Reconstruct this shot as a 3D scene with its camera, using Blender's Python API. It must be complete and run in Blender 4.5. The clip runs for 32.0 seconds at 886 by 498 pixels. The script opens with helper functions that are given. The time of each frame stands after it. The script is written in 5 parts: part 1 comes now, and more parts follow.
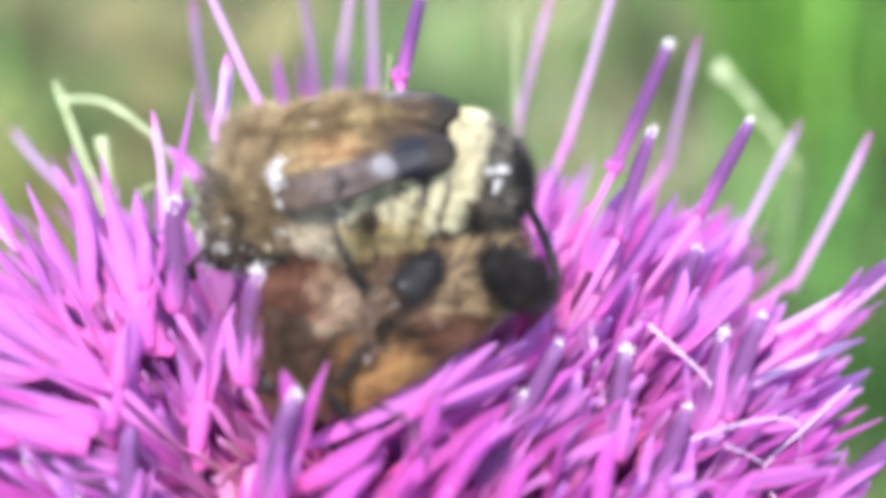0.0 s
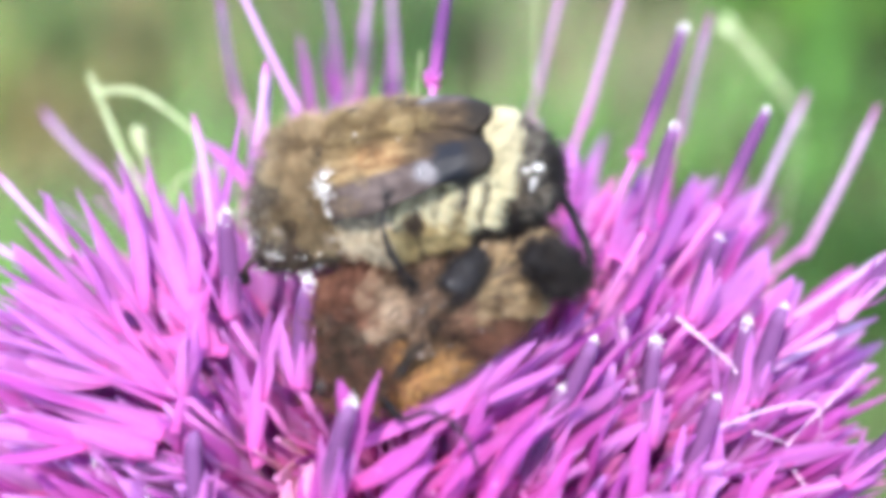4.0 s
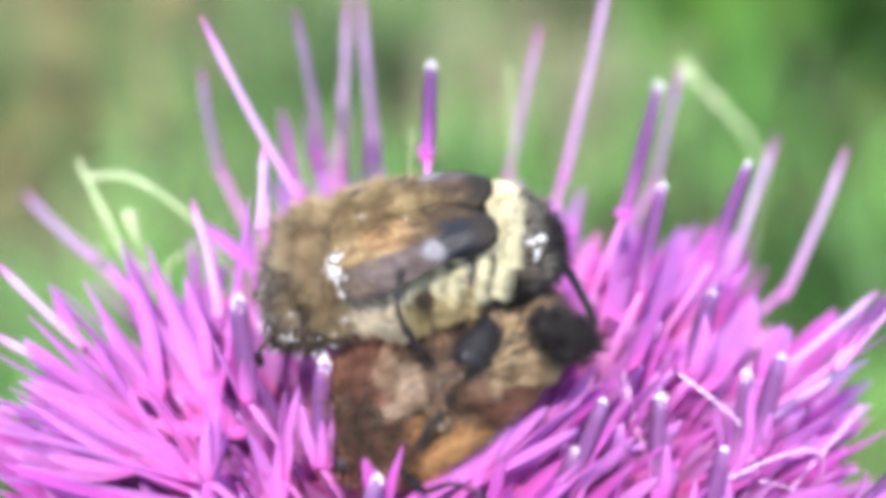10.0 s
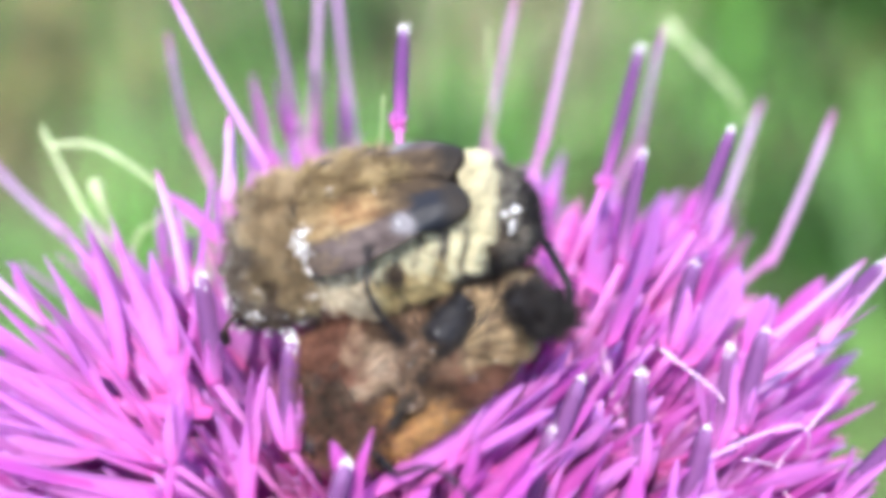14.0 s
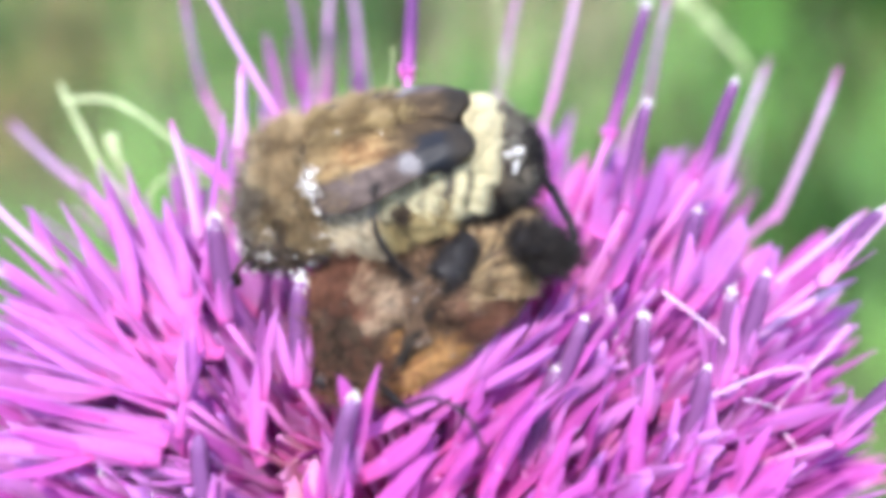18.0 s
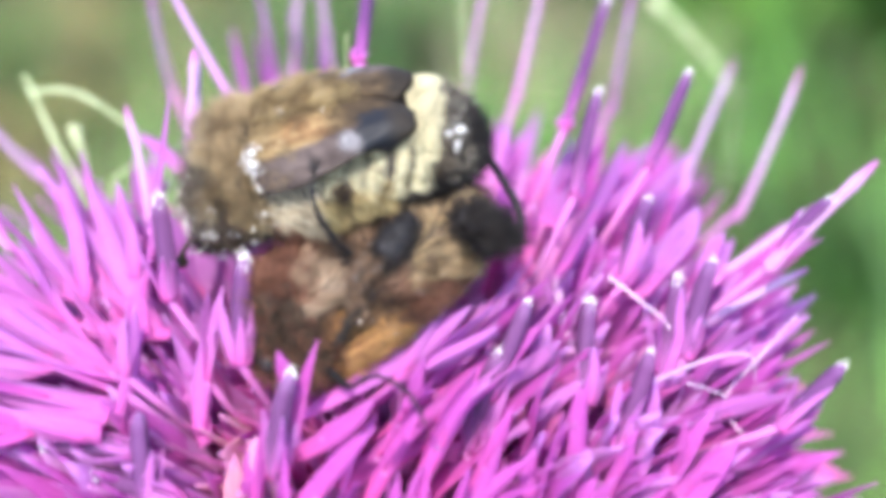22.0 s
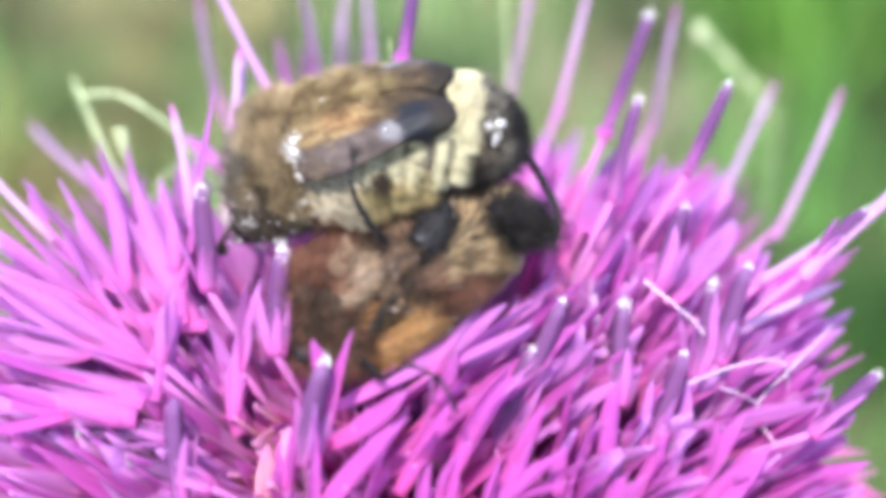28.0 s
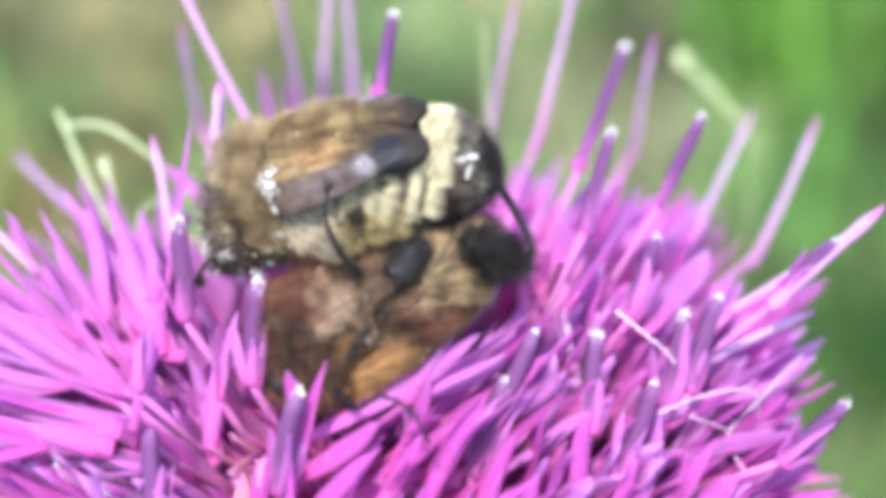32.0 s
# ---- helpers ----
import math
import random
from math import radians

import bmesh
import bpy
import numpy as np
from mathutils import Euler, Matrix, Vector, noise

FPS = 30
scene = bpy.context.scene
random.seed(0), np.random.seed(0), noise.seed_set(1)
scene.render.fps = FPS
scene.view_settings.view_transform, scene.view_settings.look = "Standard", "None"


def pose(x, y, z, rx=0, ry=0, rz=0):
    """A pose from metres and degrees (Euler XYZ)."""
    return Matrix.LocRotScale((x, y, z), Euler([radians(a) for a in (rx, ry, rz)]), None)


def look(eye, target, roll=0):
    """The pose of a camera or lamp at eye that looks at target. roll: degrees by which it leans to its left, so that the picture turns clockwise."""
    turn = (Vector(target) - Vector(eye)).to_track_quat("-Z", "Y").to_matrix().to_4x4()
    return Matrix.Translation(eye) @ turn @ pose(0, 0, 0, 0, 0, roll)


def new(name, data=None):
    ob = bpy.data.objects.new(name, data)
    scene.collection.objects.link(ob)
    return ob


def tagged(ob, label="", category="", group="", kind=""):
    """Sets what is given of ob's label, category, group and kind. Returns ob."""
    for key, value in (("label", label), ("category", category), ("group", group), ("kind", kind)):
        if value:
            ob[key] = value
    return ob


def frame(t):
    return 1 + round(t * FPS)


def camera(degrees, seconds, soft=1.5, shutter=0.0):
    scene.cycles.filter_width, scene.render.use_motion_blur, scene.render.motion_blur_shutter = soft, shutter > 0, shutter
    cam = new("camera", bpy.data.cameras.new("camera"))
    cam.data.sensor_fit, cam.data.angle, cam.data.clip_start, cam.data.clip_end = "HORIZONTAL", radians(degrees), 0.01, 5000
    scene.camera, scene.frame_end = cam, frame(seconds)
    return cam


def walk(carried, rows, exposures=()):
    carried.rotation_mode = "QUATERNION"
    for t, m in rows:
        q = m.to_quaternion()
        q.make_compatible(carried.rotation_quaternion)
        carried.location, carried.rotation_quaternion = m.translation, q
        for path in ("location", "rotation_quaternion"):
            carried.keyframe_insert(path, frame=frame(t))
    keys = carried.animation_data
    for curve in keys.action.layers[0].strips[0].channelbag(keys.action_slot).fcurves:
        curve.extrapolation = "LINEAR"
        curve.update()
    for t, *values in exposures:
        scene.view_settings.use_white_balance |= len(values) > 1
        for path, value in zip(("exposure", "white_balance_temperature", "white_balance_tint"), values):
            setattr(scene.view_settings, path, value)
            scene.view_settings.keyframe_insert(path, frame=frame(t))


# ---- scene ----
# All the small forms are given in millimetres about the point (0, 0, LIFT), a flower's height over the ground.
LIFT = 0.6
MM = 0.001


def at(x, y, z):
    """Millimetres about the flower to metres in the world."""
    return Vector((x * MM, y * MM, LIFT + z * MM))


# ---- camera and its way ----
cam = camera(30.0, 32.0, soft=6.4)
cam.data.dof.use_dof = True
cam.data.dof.focus_distance = 0.0555
cam.data.dof.aperture_fstop = 34.0
walk(cam, [
    (0.0, pose(0.004752, -0.043270, 0.623997, 59.329, -2.730, 5.132)),
    (0.5, pose(0.003933, -0.043615, 0.623625, 59.245, -2.685, 5.602)),
    (1.0, pose(0.004639, -0.042810, 0.624388, 59.421, -2.626, 5.167)),
    (1.5, pose(0.004458, -0.043736, 0.624020, 59.370, -2.723, 5.290)),
    (2.0, pose(0.004715, -0.043614, 0.624534, 59.656, -2.518, 5.244)),
    (2.5, pose(0.004784, -0.043614, 0.624476, 59.761, -2.683, 5.459)),
    (4.5, pose(0.002351, -0.043858, 0.629615, 54.532, -1.534, 3.089)),
    (5.0, pose(0.002037, -0.043031, 0.629778, 54.381, -1.696, 2.314)),
    (5.5, pose(0.000776, -0.043417, 0.629208, 53.826, -1.161, 2.459)),
    (6.0, pose(0.000358, -0.042971, 0.629531, 54.007, -0.919, 2.346)),
    (6.5, pose(-0.000056, -0.043185, 0.629671, 54.446, -0.992, 2.221)),
    (7.0, pose(0.000714, -0.043255, 0.629947, 54.638, -1.190, 1.601)),
    (7.5, pose(0.000178, -0.044314, 0.629171, 54.151, -1.247, 1.645)),
    (8.0, pose(0.000506, -0.044527, 0.629383, 54.351, -1.334, 0.965)),
    (8.5, pose(0.000113, -0.045121, 0.629650, 54.363, -0.858, 0.976)),
    (9.0, pose(0.000584, -0.045467, 0.629757, 54.586, -0.753, 0.449)),
    (9.5, pose(0.000425, -0.045557, 0.629843, 55.019, -0.490, 0.402)),
    (10.0, pose(0.000419, -0.044405, 0.630713, 56.602, -0.338, 0.237)),
    (10.5, pose(0.000361, -0.043711, 0.629776, 56.025, -0.400, 0.186)),
    (11.0, pose(0.000234, -0.043424, 0.629878, 55.482, -0.294, -0.171)),
    (11.5, pose(0.000567, -0.042463, 0.630196, 55.720, -0.303, -0.537)),
    (12.0, pose(0.000027, -0.042314, 0.630196, 55.603, -0.139, -0.389)),
    (12.5, pose(0.000887, -0.041869, 0.630083, 55.545, -0.253, -0.633)),
    (13.0, pose(0.000000, -0.042596, 0.629826, 55.000, 0.000, 0.000)),
    (13.5, pose(0.000602, -0.042423, 0.629760, 54.896, -0.160, -0.076)),
    (14.0, pose(0.001084, -0.042324, 0.630137, 54.965, -0.158, -0.223)),
    (14.5, pose(0.000817, -0.042561, 0.629742, 54.568, -0.027, 0.119)),
    (15.0, pose(0.000728, -0.042999, 0.629657, 54.347, -0.065, 0.027)),
    (15.5, pose(0.001412, -0.043780, 0.629612, 54.202, -0.239, -0.267)),
    (17.5, pose(0.001543, -0.044077, 0.629835, 54.770, 0.057, 0.167)),
    (18.0, pose(0.001529, -0.044262, 0.629450, 54.718, 0.117, 0.419)),
    (18.5, pose(0.001681, -0.043073, 0.630371, 55.831, 0.214, 0.303)),
    (19.0, pose(0.000908, -0.043462, 0.629833, 55.417, 0.430, 0.964)),
    (19.5, pose(0.001236, -0.043251, 0.629274, 55.547, 0.360, 0.946)),
    (20.0, pose(0.001800, -0.043939, 0.628578, 55.205, 0.250, 1.168)),
    (20.5, pose(0.001729, -0.043491, 0.628825, 56.023, 0.494, 1.416)),
    (21.0, pose(0.003018, -0.043575, 0.628879, 56.632, 0.077, 1.101)),
    (21.5, pose(0.003237, -0.044219, 0.628677, 56.556, 0.153, 1.219)),
    (22.0, pose(0.004035, -0.045389, 0.627899, 56.077, 0.044, 1.244)),
    (22.5, pose(0.003733, -0.045465, 0.627929, 55.931, 0.318, 1.745)),
    (23.0, pose(0.003489, -0.045243, 0.628147, 56.117, 0.348, 1.900)),
    (23.5, pose(0.004090, -0.045028, 0.627863, 56.525, 0.309, 1.864)),
    (24.0, pose(0.004358, -0.046054, 0.626934, 56.745, 0.008, 2.203)),
    (24.5, pose(0.004806, -0.046058, 0.627113, 57.729, 0.064, 2.652)),
    (25.0, pose(0.004985, -0.046588, 0.626646, 57.679, 0.054, 2.690)),
    (25.5, pose(0.004791, -0.046776, 0.626658, 57.904, 0.235, 3.149)),
    (27.5, pose(0.004723, -0.046669, 0.626776, 57.954, -0.266, 3.185)),
    (28.0, pose(0.004294, -0.046813, 0.626566, 57.936, -0.409, 3.292)),
    (28.5, pose(0.004778, -0.046507, 0.626808, 58.034, -0.529, 2.877)),
    (29.0, pose(0.004661, -0.046224, 0.626950, 58.142, -0.473, 3.023)),
    (29.5, pose(0.004488, -0.046620, 0.627166, 58.057, -0.545, 2.972)),
    (30.0, pose(0.004543, -0.046350, 0.626863, 58.453, -0.840, 2.863)),
    (30.5, pose(0.004785, -0.046554, 0.627036, 58.360, -0.772, 2.861)),
    (31.0, pose(0.005190, -0.046721, 0.627019, 58.164, -0.696, 2.967)),
    (31.5, pose(0.005231, -0.047481, 0.626764, 58.124, -0.685, 2.965)),
    (32.0, pose(0.005216, -0.047229, 0.627389, 58.574, -0.344, 3.258)),
])

# ---- daylight ----
SUN_FROM = Vector((-0.12, -0.52, 0.85)).normalized()
world = bpy.data.worlds.new("meadow_sky")
scene.world = world
world.use_nodes = True
sky = world.node_tree.nodes.new("ShaderNodeTexSky")
sky.sky_type = "NISHITA"
sky.sun_disc = False
sky.sun_elevation = math.asin(SUN_FROM.z)
sky.sun_rotation = math.atan2(SUN_FROM.x, SUN_FROM.y)
world.node_tree.nodes["Background"].inputs["Strength"].default_value = 0.15
world.node_tree.links.new(sky.outputs["Color"], world.node_tree.nodes["Background"].inputs["Color"])
sun = new("sun", bpy.data.lights.new("sun", "SUN"))
sun.data.energy = 2.0
sun.data.angle = radians(0.53)
sun.data.color = (1.0, 0.95, 0.87)
sun.matrix_world = look(SUN_FROM * 5, (0, 0, 0))
scene.view_settings.exposure = 2.08


# ---- materials ----
def nodes_of(name):
    m = bpy.data.materials.new(name)
    m.use_nodes = True
    t = m.node_tree
    return m, t, t.nodes["Principled BSDF"], t.nodes["Material Output"]


def node(t, kind, **values):
    n = t.nodes.new(kind)
    for key, value in values.items():
        n.inputs[key].default_value = value
    return n


def ramp(t, fac, stops):
    r = t.nodes.new("ShaderNodeValToRGB")
    e = r.color_ramp.elements
    while len(e) < len(stops):
        e.new(0.5)
    for el, (p, c) in zip(e, stops):
        el.position, el.color = p, (*c, 1)
    t.links.new(fac, r.inputs["Fac"])
    return r.outputs["Color"]


def mixed(t, fac, a, b, how="MIX"):
    m = t.nodes.new("ShaderNodeMix")
    m.data_type, m.blend_type = "RGBA", how
    for sock, value in ((m.inputs[0], fac), (m.inputs[6], a), (m.inputs[7], b)):
        if isinstance(value, (int, float)):
            sock.default_value = value
        elif isinstance(value, tuple):
            sock.default_value = (*value, 1)
        else:
            t.links.new(value, sock)
    return m.outputs[2]


def noise_of(t, vector, scale, detail=3.0, rough=0.55):
    n = node(t, "ShaderNodeTexNoise", Scale=scale, Detail=detail, Roughness=rough)
    t.links.new(vector, n.inputs["Vector"])
    return n.outputs["Fac"]


def bumped(t, bsdf, height, distance, strength=0.6):
    b = node(t, "ShaderNodeBump", Strength=strength, Distance=distance)
    t.links.new(height, b.inputs["Height"])
    t.links.new(b.outputs["Normal"], bsdf.inputs["Normal"])


def stretched(t, coord, scale):
    m = node(t, "ShaderNodeMapping", Scale=scale)
    t.links.new(coord, m.inputs["Vector"])
    return m.outputs["Vector"]


def petal_material(name, base, middle, tip, clear=0.45, rough=0.45):
    """A thin, light-passing petal: base, middle and tip colours along its length, streaked lengthwise."""
    m, t, b, out = nodes_of(name)
    co = t.nodes.new("ShaderNodeTexCoord")
    sep = t.nodes.new("ShaderNodeSeparateXYZ")
    t.links.new(co.outputs["Generated"], sep.inputs[0])
    col = ramp(t, sep.outputs["Z"], [(0.0, base), (0.4, middle), (0.8, middle), (1.0, tip)])
    streak = noise_of(t, stretched(t, co.outputs["Generated"], (9, 9, 1.2)), 2.0)
    col = mixed(t, 0.65, col, ramp(t, streak, [(0.34, (0.74, 0.58, 0.80)), (0.52, (0.95, 0.90, 0.97)), (0.68, (1.0, 1.0, 1.0))]), "MULTIPLY")
    info = t.nodes.new("ShaderNodeObjectInfo")
    hue = ramp(t, info.outputs["Random"], [(0.0, (0.93, 0.80, 1.0)), (0.3, (1.0, 0.92, 1.0)), (0.7, (1.0, 1.0, 1.0)), (1.0, (1.0, 0.66, 0.86))])
    col = mixed(t, 0.5, col, hue, "MULTIPLY")
    t.links.new(col, b.inputs["Base Color"])
    b.inputs["Roughness"].default_value = rough
    b.inputs["Specular IOR Level"].default_value = 0.12
    bumped(t, b, streak, 0.00005, 0.5)
    tr = t.nodes.new("ShaderNodeBsdfTranslucent")
    t.links.new(col, tr.inputs["Color"])
    mix = t.nodes.new("ShaderNodeMixShader")
    mix.inputs[0].default_value = clear
    t.links.new(b.outputs[0], mix.inputs[1])
    t.links.new(tr.outputs[0], mix.inputs[2])
    t.links.new(mix.outputs[0], out.inputs["Surface"])
    return m


def mass_material():
    """Crowded petals that vary from one to the next, streaked and light-passing."""
    m, t, b, out = nodes_of("crowded_petals")
    geo = t.nodes.new("ShaderNodeNewGeometry")
    co = t.nodes.new("ShaderNodeTexCoord").outputs["Object"]
    # Light for the dark gaps between the florets is put into this colour.
    col = ramp(t, geo.outputs["Random Per Island"], [(0.0, (0.82, 0.20, 0.58)), (0.5, (0.82, 0.30, 0.68)), (1.0, (0.84, 0.45, 0.78))])
    col = mixed(t, 0.5, col, ramp(t, noise_of(t, co, 1400.0, 3), [(0.35, (0.8, 0.65, 0.84)), (0.6, (1.0, 1.0, 1.0))]), "MULTIPLY")
    t.links.new(col, b.inputs["Base Color"])
    b.inputs["Roughness"].default_value = 0.7
    b.inputs["Specular IOR Level"].default_value = 0.2
    tr = t.nodes.new("ShaderNodeBsdfTranslucent")
    t.links.new(col, tr.inputs["Color"])
    mix = t.nodes.new("ShaderNodeMixShader")
    mix.inputs[0].default_value = 0.62
    t.links.new(b.outputs[0], mix.inputs[1])
    t.links.new(tr.outputs[0], mix.inputs[2])
    t.links.new(mix.outputs[0], out.inputs["Surface"])
    return m


def plain_material(name, dark, light, scale, rough=0.5, depth=0.0, spread=0.3, coat=0.0):
    """Two tones blended by noise of two sizes; scale counts per metre."""
    m, t, b, out = nodes_of(name)
    co = t.nodes.new("ShaderNodeTexCoord").outputs["Object"]
    big, small = noise_of(t, co, scale, 4), noise_of(t, co, scale * 5.3, 2)
    both = node(t, "ShaderNodeMath")
    both.operation = "MULTIPLY_ADD"
    t.links.new(small, both.inputs[0])
    both.inputs[1].default_value = 0.35
    t.links.new(big, both.inputs[2])
    col = ramp(t, both.outputs[0], [(0.68 - spread / 2, dark), (0.68 + spread / 2, light)])
    t.links.new(col, b.inputs["Base Color"])
    b.inputs["Roughness"].default_value = rough
    b.inputs["Coat Weight"].default_value = coat
    b.inputs["Specular IOR Level"].default_value = 0.3
    b.inputs["Coat Roughness"].default_value = 0.25
    if depth:
        bumped(t, b, small, depth)
    return m


def hair_material(name, dark, light, rough=0.55, clumped=0.85):
    """Hairs that vary from one to the next."""
    m, t, b, out = nodes_of(name)
    geo = t.nodes.new("ShaderNodeNewGeometry")
    col = ramp(t, geo.outputs["Random Per Island"], [(0.0, dark), (1.0, light)])
    co = t.nodes.new("ShaderNodeTexCoord").outputs["Object"]
    clump = noise_of(t, co, 900.0, 2)
    col = mixed(t, clumped, col, ramp(t, clump, [(0.34, (0.30, 0.26, 0.24)), (0.5, (0.8, 0.77, 0.74)), (0.62, (1.15, 1.15, 1.15))]), "MULTIPLY")
    t.links.new(col, b.inputs["Base Color"])
    b.inputs["Roughness"].default_value = rough
    b.inputs["Specular IOR Level"].default_value = 0.2
    return m


def calc(t, how, a, b=0.0, c=0.0):
    """A math node on sockets or numbers."""
    n = t.nodes.new("ShaderNodeMath")
    n.operation = how
    for sock, value in zip(n.inputs, (a, b, c)):
        if isinstance(value, (int, float)):
            sock.default_value = value
        else:
            t.links.new(value, sock)
    return n.outputs[0]


def step(t, lo, hi, value):
    """A soft step from 0 at lo to 1 at hi (hi may be the smaller)."""
    k = t.nodes.new("ShaderNodeMapRange")
    k.interpolation_type = "SMOOTHSTEP"
    k.inputs["From Min"].default_value, k.inputs["From Max"].default_value = lo, hi
    t.links.new(value, k.inputs["Value"])
    return k.outputs[0]


def oval(t, x, y, cx, cy, rx, ry):
    """The distance from a centre, in units of the two half axes."""
    dx = calc(t, "MULTIPLY", calc(t, "SUBTRACT", x, cx), 1 / rx)
    dy = calc(t, "MULTIPLY", calc(t, "SUBTRACT", y, cy), 1 / ry)
    return calc(t, "SQRT", calc(t, "ADD", calc(t, "MULTIPLY", dx, dx), calc(t, "MULTIPLY", dy, dy)))


def elytron_material(name):
    """A wing case: tan and umber scales, a russet middle, a dusky side, a bluish-black end and one pale spot."""
    m, t, b, out = nodes_of(name)
    co = t.nodes.new("ShaderNodeTexCoord").outputs["Object"]
    sep = t.nodes.new("ShaderNodeSeparateXYZ")
    t.links.new(co, sep.inputs[0])
    shake = calc(t, "SUBTRACT", noise_of(t, co, 1300.0, 4, 0.6), 0.5)
    x = calc(t, "MULTIPLY_ADD", sep.outputs["X"], 1000.0, calc(t, "MULTIPLY", shake, 0.9))
    y = calc(t, "MULTIPLY_ADD", calc(t, "ABSOLUTE", sep.outputs["Y"]), 1000.0, calc(t, "MULTIPLY", shake, 0.5))
    grain = noise_of(t, co, 5200.0, 3)
    patch = noise_of(t, stretched(t, co, (0.6, 1.3, 1)), 1250.0, 5, 0.68)
    col = ramp(t, patch, [(0.32, (0.040, 0.024, 0.012)), (0.46, (0.085, 0.054, 0.024)), (0.60, (0.20, 0.14, 0.066)), (0.70, (0.36, 0.28, 0.155))])
    russet = ramp(t, patch, [(0.34, (0.075, 0.032, 0.015)), (0.48, (0.15, 0.080, 0.034)), (0.66, (0.29, 0.195, 0.095))])
    # Russet on the near case only: the cases' different lighting put into colour.
    col = mixed(t, calc(t, "MULTIPLY", step(t, 1.5, 0.2, oval(t, x, y, 0.05, 0.9, 1.3, 0.62)), step(t, -0.0007, 0.0003, sep.outputs["Y"])), col, russet)
    col = mixed(t, step(t, 0.7, 1.5, x), col, ramp(t, patch, [(0.36, (0.05, 0.03, 0.015)), (0.6, (0.24, 0.17, 0.085))]))
    umber = ramp(t, patch, [(0.36, (0.012, 0.008, 0.006)), (0.6, (0.075, 0.048, 0.024))])
    col = mixed(t, step(t, -0.7, -1.8, x), col, umber)
    blotch = noise_of(t, co, 700.0, 2)
    col = mixed(t, calc(t, "MULTIPLY", step(t, 0.53, 0.62, blotch), 0.8), col, umber)
    bound = calc(t, "SUBTRACT", y, calc(t, "MULTIPLY_ADD", x, 0.16, 1.46))
    side = ramp(t, patch, [(0.36, (0.030, 0.020, 0.019)), (0.62, (0.090, 0.066, 0.062))])
    # Blue-black end on the near case alone, fitted to the camera's view.
    black = calc(t, "MULTIPLY", calc(t, "MULTIPLY", step(t, -1.75, -2.15, x), step(t, -0.45, -0.2, bound)), step(t, -0.0005, 0.0002, sep.outputs["Y"]))
    col = mixed(t, step(t, -0.08, 0.12, bound), col, side)
    col = mixed(t, black, col, (0.006, 0.007, 0.012))
    col = mixed(t, step(t, -2.7, -3.4, x), col, (0.020, 0.015, 0.011))
    col = mixed(t, calc(t, "MULTIPLY", step(t, 1.3, 0.4, oval(t, x, y, -1.68, 1.62, 0.46, 0.36)), 0.8), col, (0.17, 0.16, 0.175))
    col = mixed(t, 0.4, col, ramp(t, grain, [(0.35, (0.45, 0.42, 0.4)), (0.6, (1.0, 1.0, 1.0))]), "MULTIPLY")
    t.links.new(col, b.inputs["Base Color"])
    b.inputs["Roughness"].default_value = 0.62
    b.inputs["Specular IOR Level"].default_value = 0.16
    t.links.new(calc(t, "MULTIPLY", black, 0.12), b.inputs["Coat Weight"])
    b.inputs["Coat Roughness"].default_value = 0.4
    bumped(t, b, grain, 0.00008, 0.7)
    return m


# Petal bases redder and brighter: the glow of shaded gaps put into colour.
PINK = petal_material("pink_petal", (0.80, 0.20, 0.60), (0.65, 0.25, 0.62), (0.67, 0.34, 0.69), clear=0.6, rough=0.75)
DEEP = petal_material("deep_pink_petal", (0.80, 0.16, 0.54), (0.63, 0.15, 0.545), (0.64, 0.20, 0.59), clear=0.6, rough=0.8)
PALE = petal_material("pale_pink_petal", (0.79, 0.22, 0.62), (0.65, 0.27, 0.635), (0.68, 0.35, 0.69), clear=0.6, rough=0.8)
LILAC = petal_material("lilac_style", (0.70, 0.34, 0.63), (0.67, 0.46, 0.65), (0.66, 0.19, 0.55), rough=0.5)
ANTHER = petal_material("violet_anther", (0.32, 0.09, 0.28), (0.125, 0.046, 0.135), (0.24, 0.12, 0.26), clear=0.15, rough=0.6)
TUBE = petal_material("pale_floret_tube", (0.84, 0.55, 0.68), (0.80, 0.36, 0.68), (0.74, 0.27, 0.66))
PEACH = petal_material("faded_peach_petal", (0.80, 0.42, 0.42), (0.77, 0.39, 0.48), (0.72, 0.33, 0.58))
POLLEN = plain_material("white_pollen", (0.72, 0.68, 0.66), (0.92, 0.90, 0.90), 4000, 0.85)
CHITIN = plain_material("black_chitin", (0.004, 0.004, 0.006), (0.020, 0.018, 0.022), 1400, 0.5, 0.00015)
BROWN_SKIN = plain_material("dark_brown_skin", (0.010, 0.007, 0.006), (0.042, 0.026, 0.017), 700, 0.5, 0.00005)
ELYTRON = elytron_material("tan_umber_elytron")
RUSSET = plain_material("russet_elytron", (0.085, 0.035, 0.018), (0.30, 0.15, 0.07), 600, 0.5, 0.00006)
CREAM_HAIR = hair_material("cream_hair", (0.54, 0.47, 0.28), (0.86, 0.81, 0.58), 0.55, 0.35)
ASH_HAIR = hair_material("ash_hair", (0.13, 0.115, 0.095), (0.42, 0.38, 0.32))
IVORY_HAIR = hair_material("ivory_hair", (0.45, 0.36, 0.24), (0.80, 0.70, 0.54), 0.55, 0.45)
TAN_HAIR = hair_material("tan_hair", (0.15, 0.105, 0.06), (0.48, 0.375, 0.23))
GOLD_HAIR = hair_material("golden_hair", (0.18, 0.13, 0.06), (0.46, 0.35, 0.18))
ORANGE_HAIR = hair_material("orange_hair", (0.34, 0.17, 0.06), (0.60, 0.34, 0.14))
SAND_HAIR = hair_material("sand_hair", (0.21, 0.145, 0.08), (0.50, 0.39, 0.23))
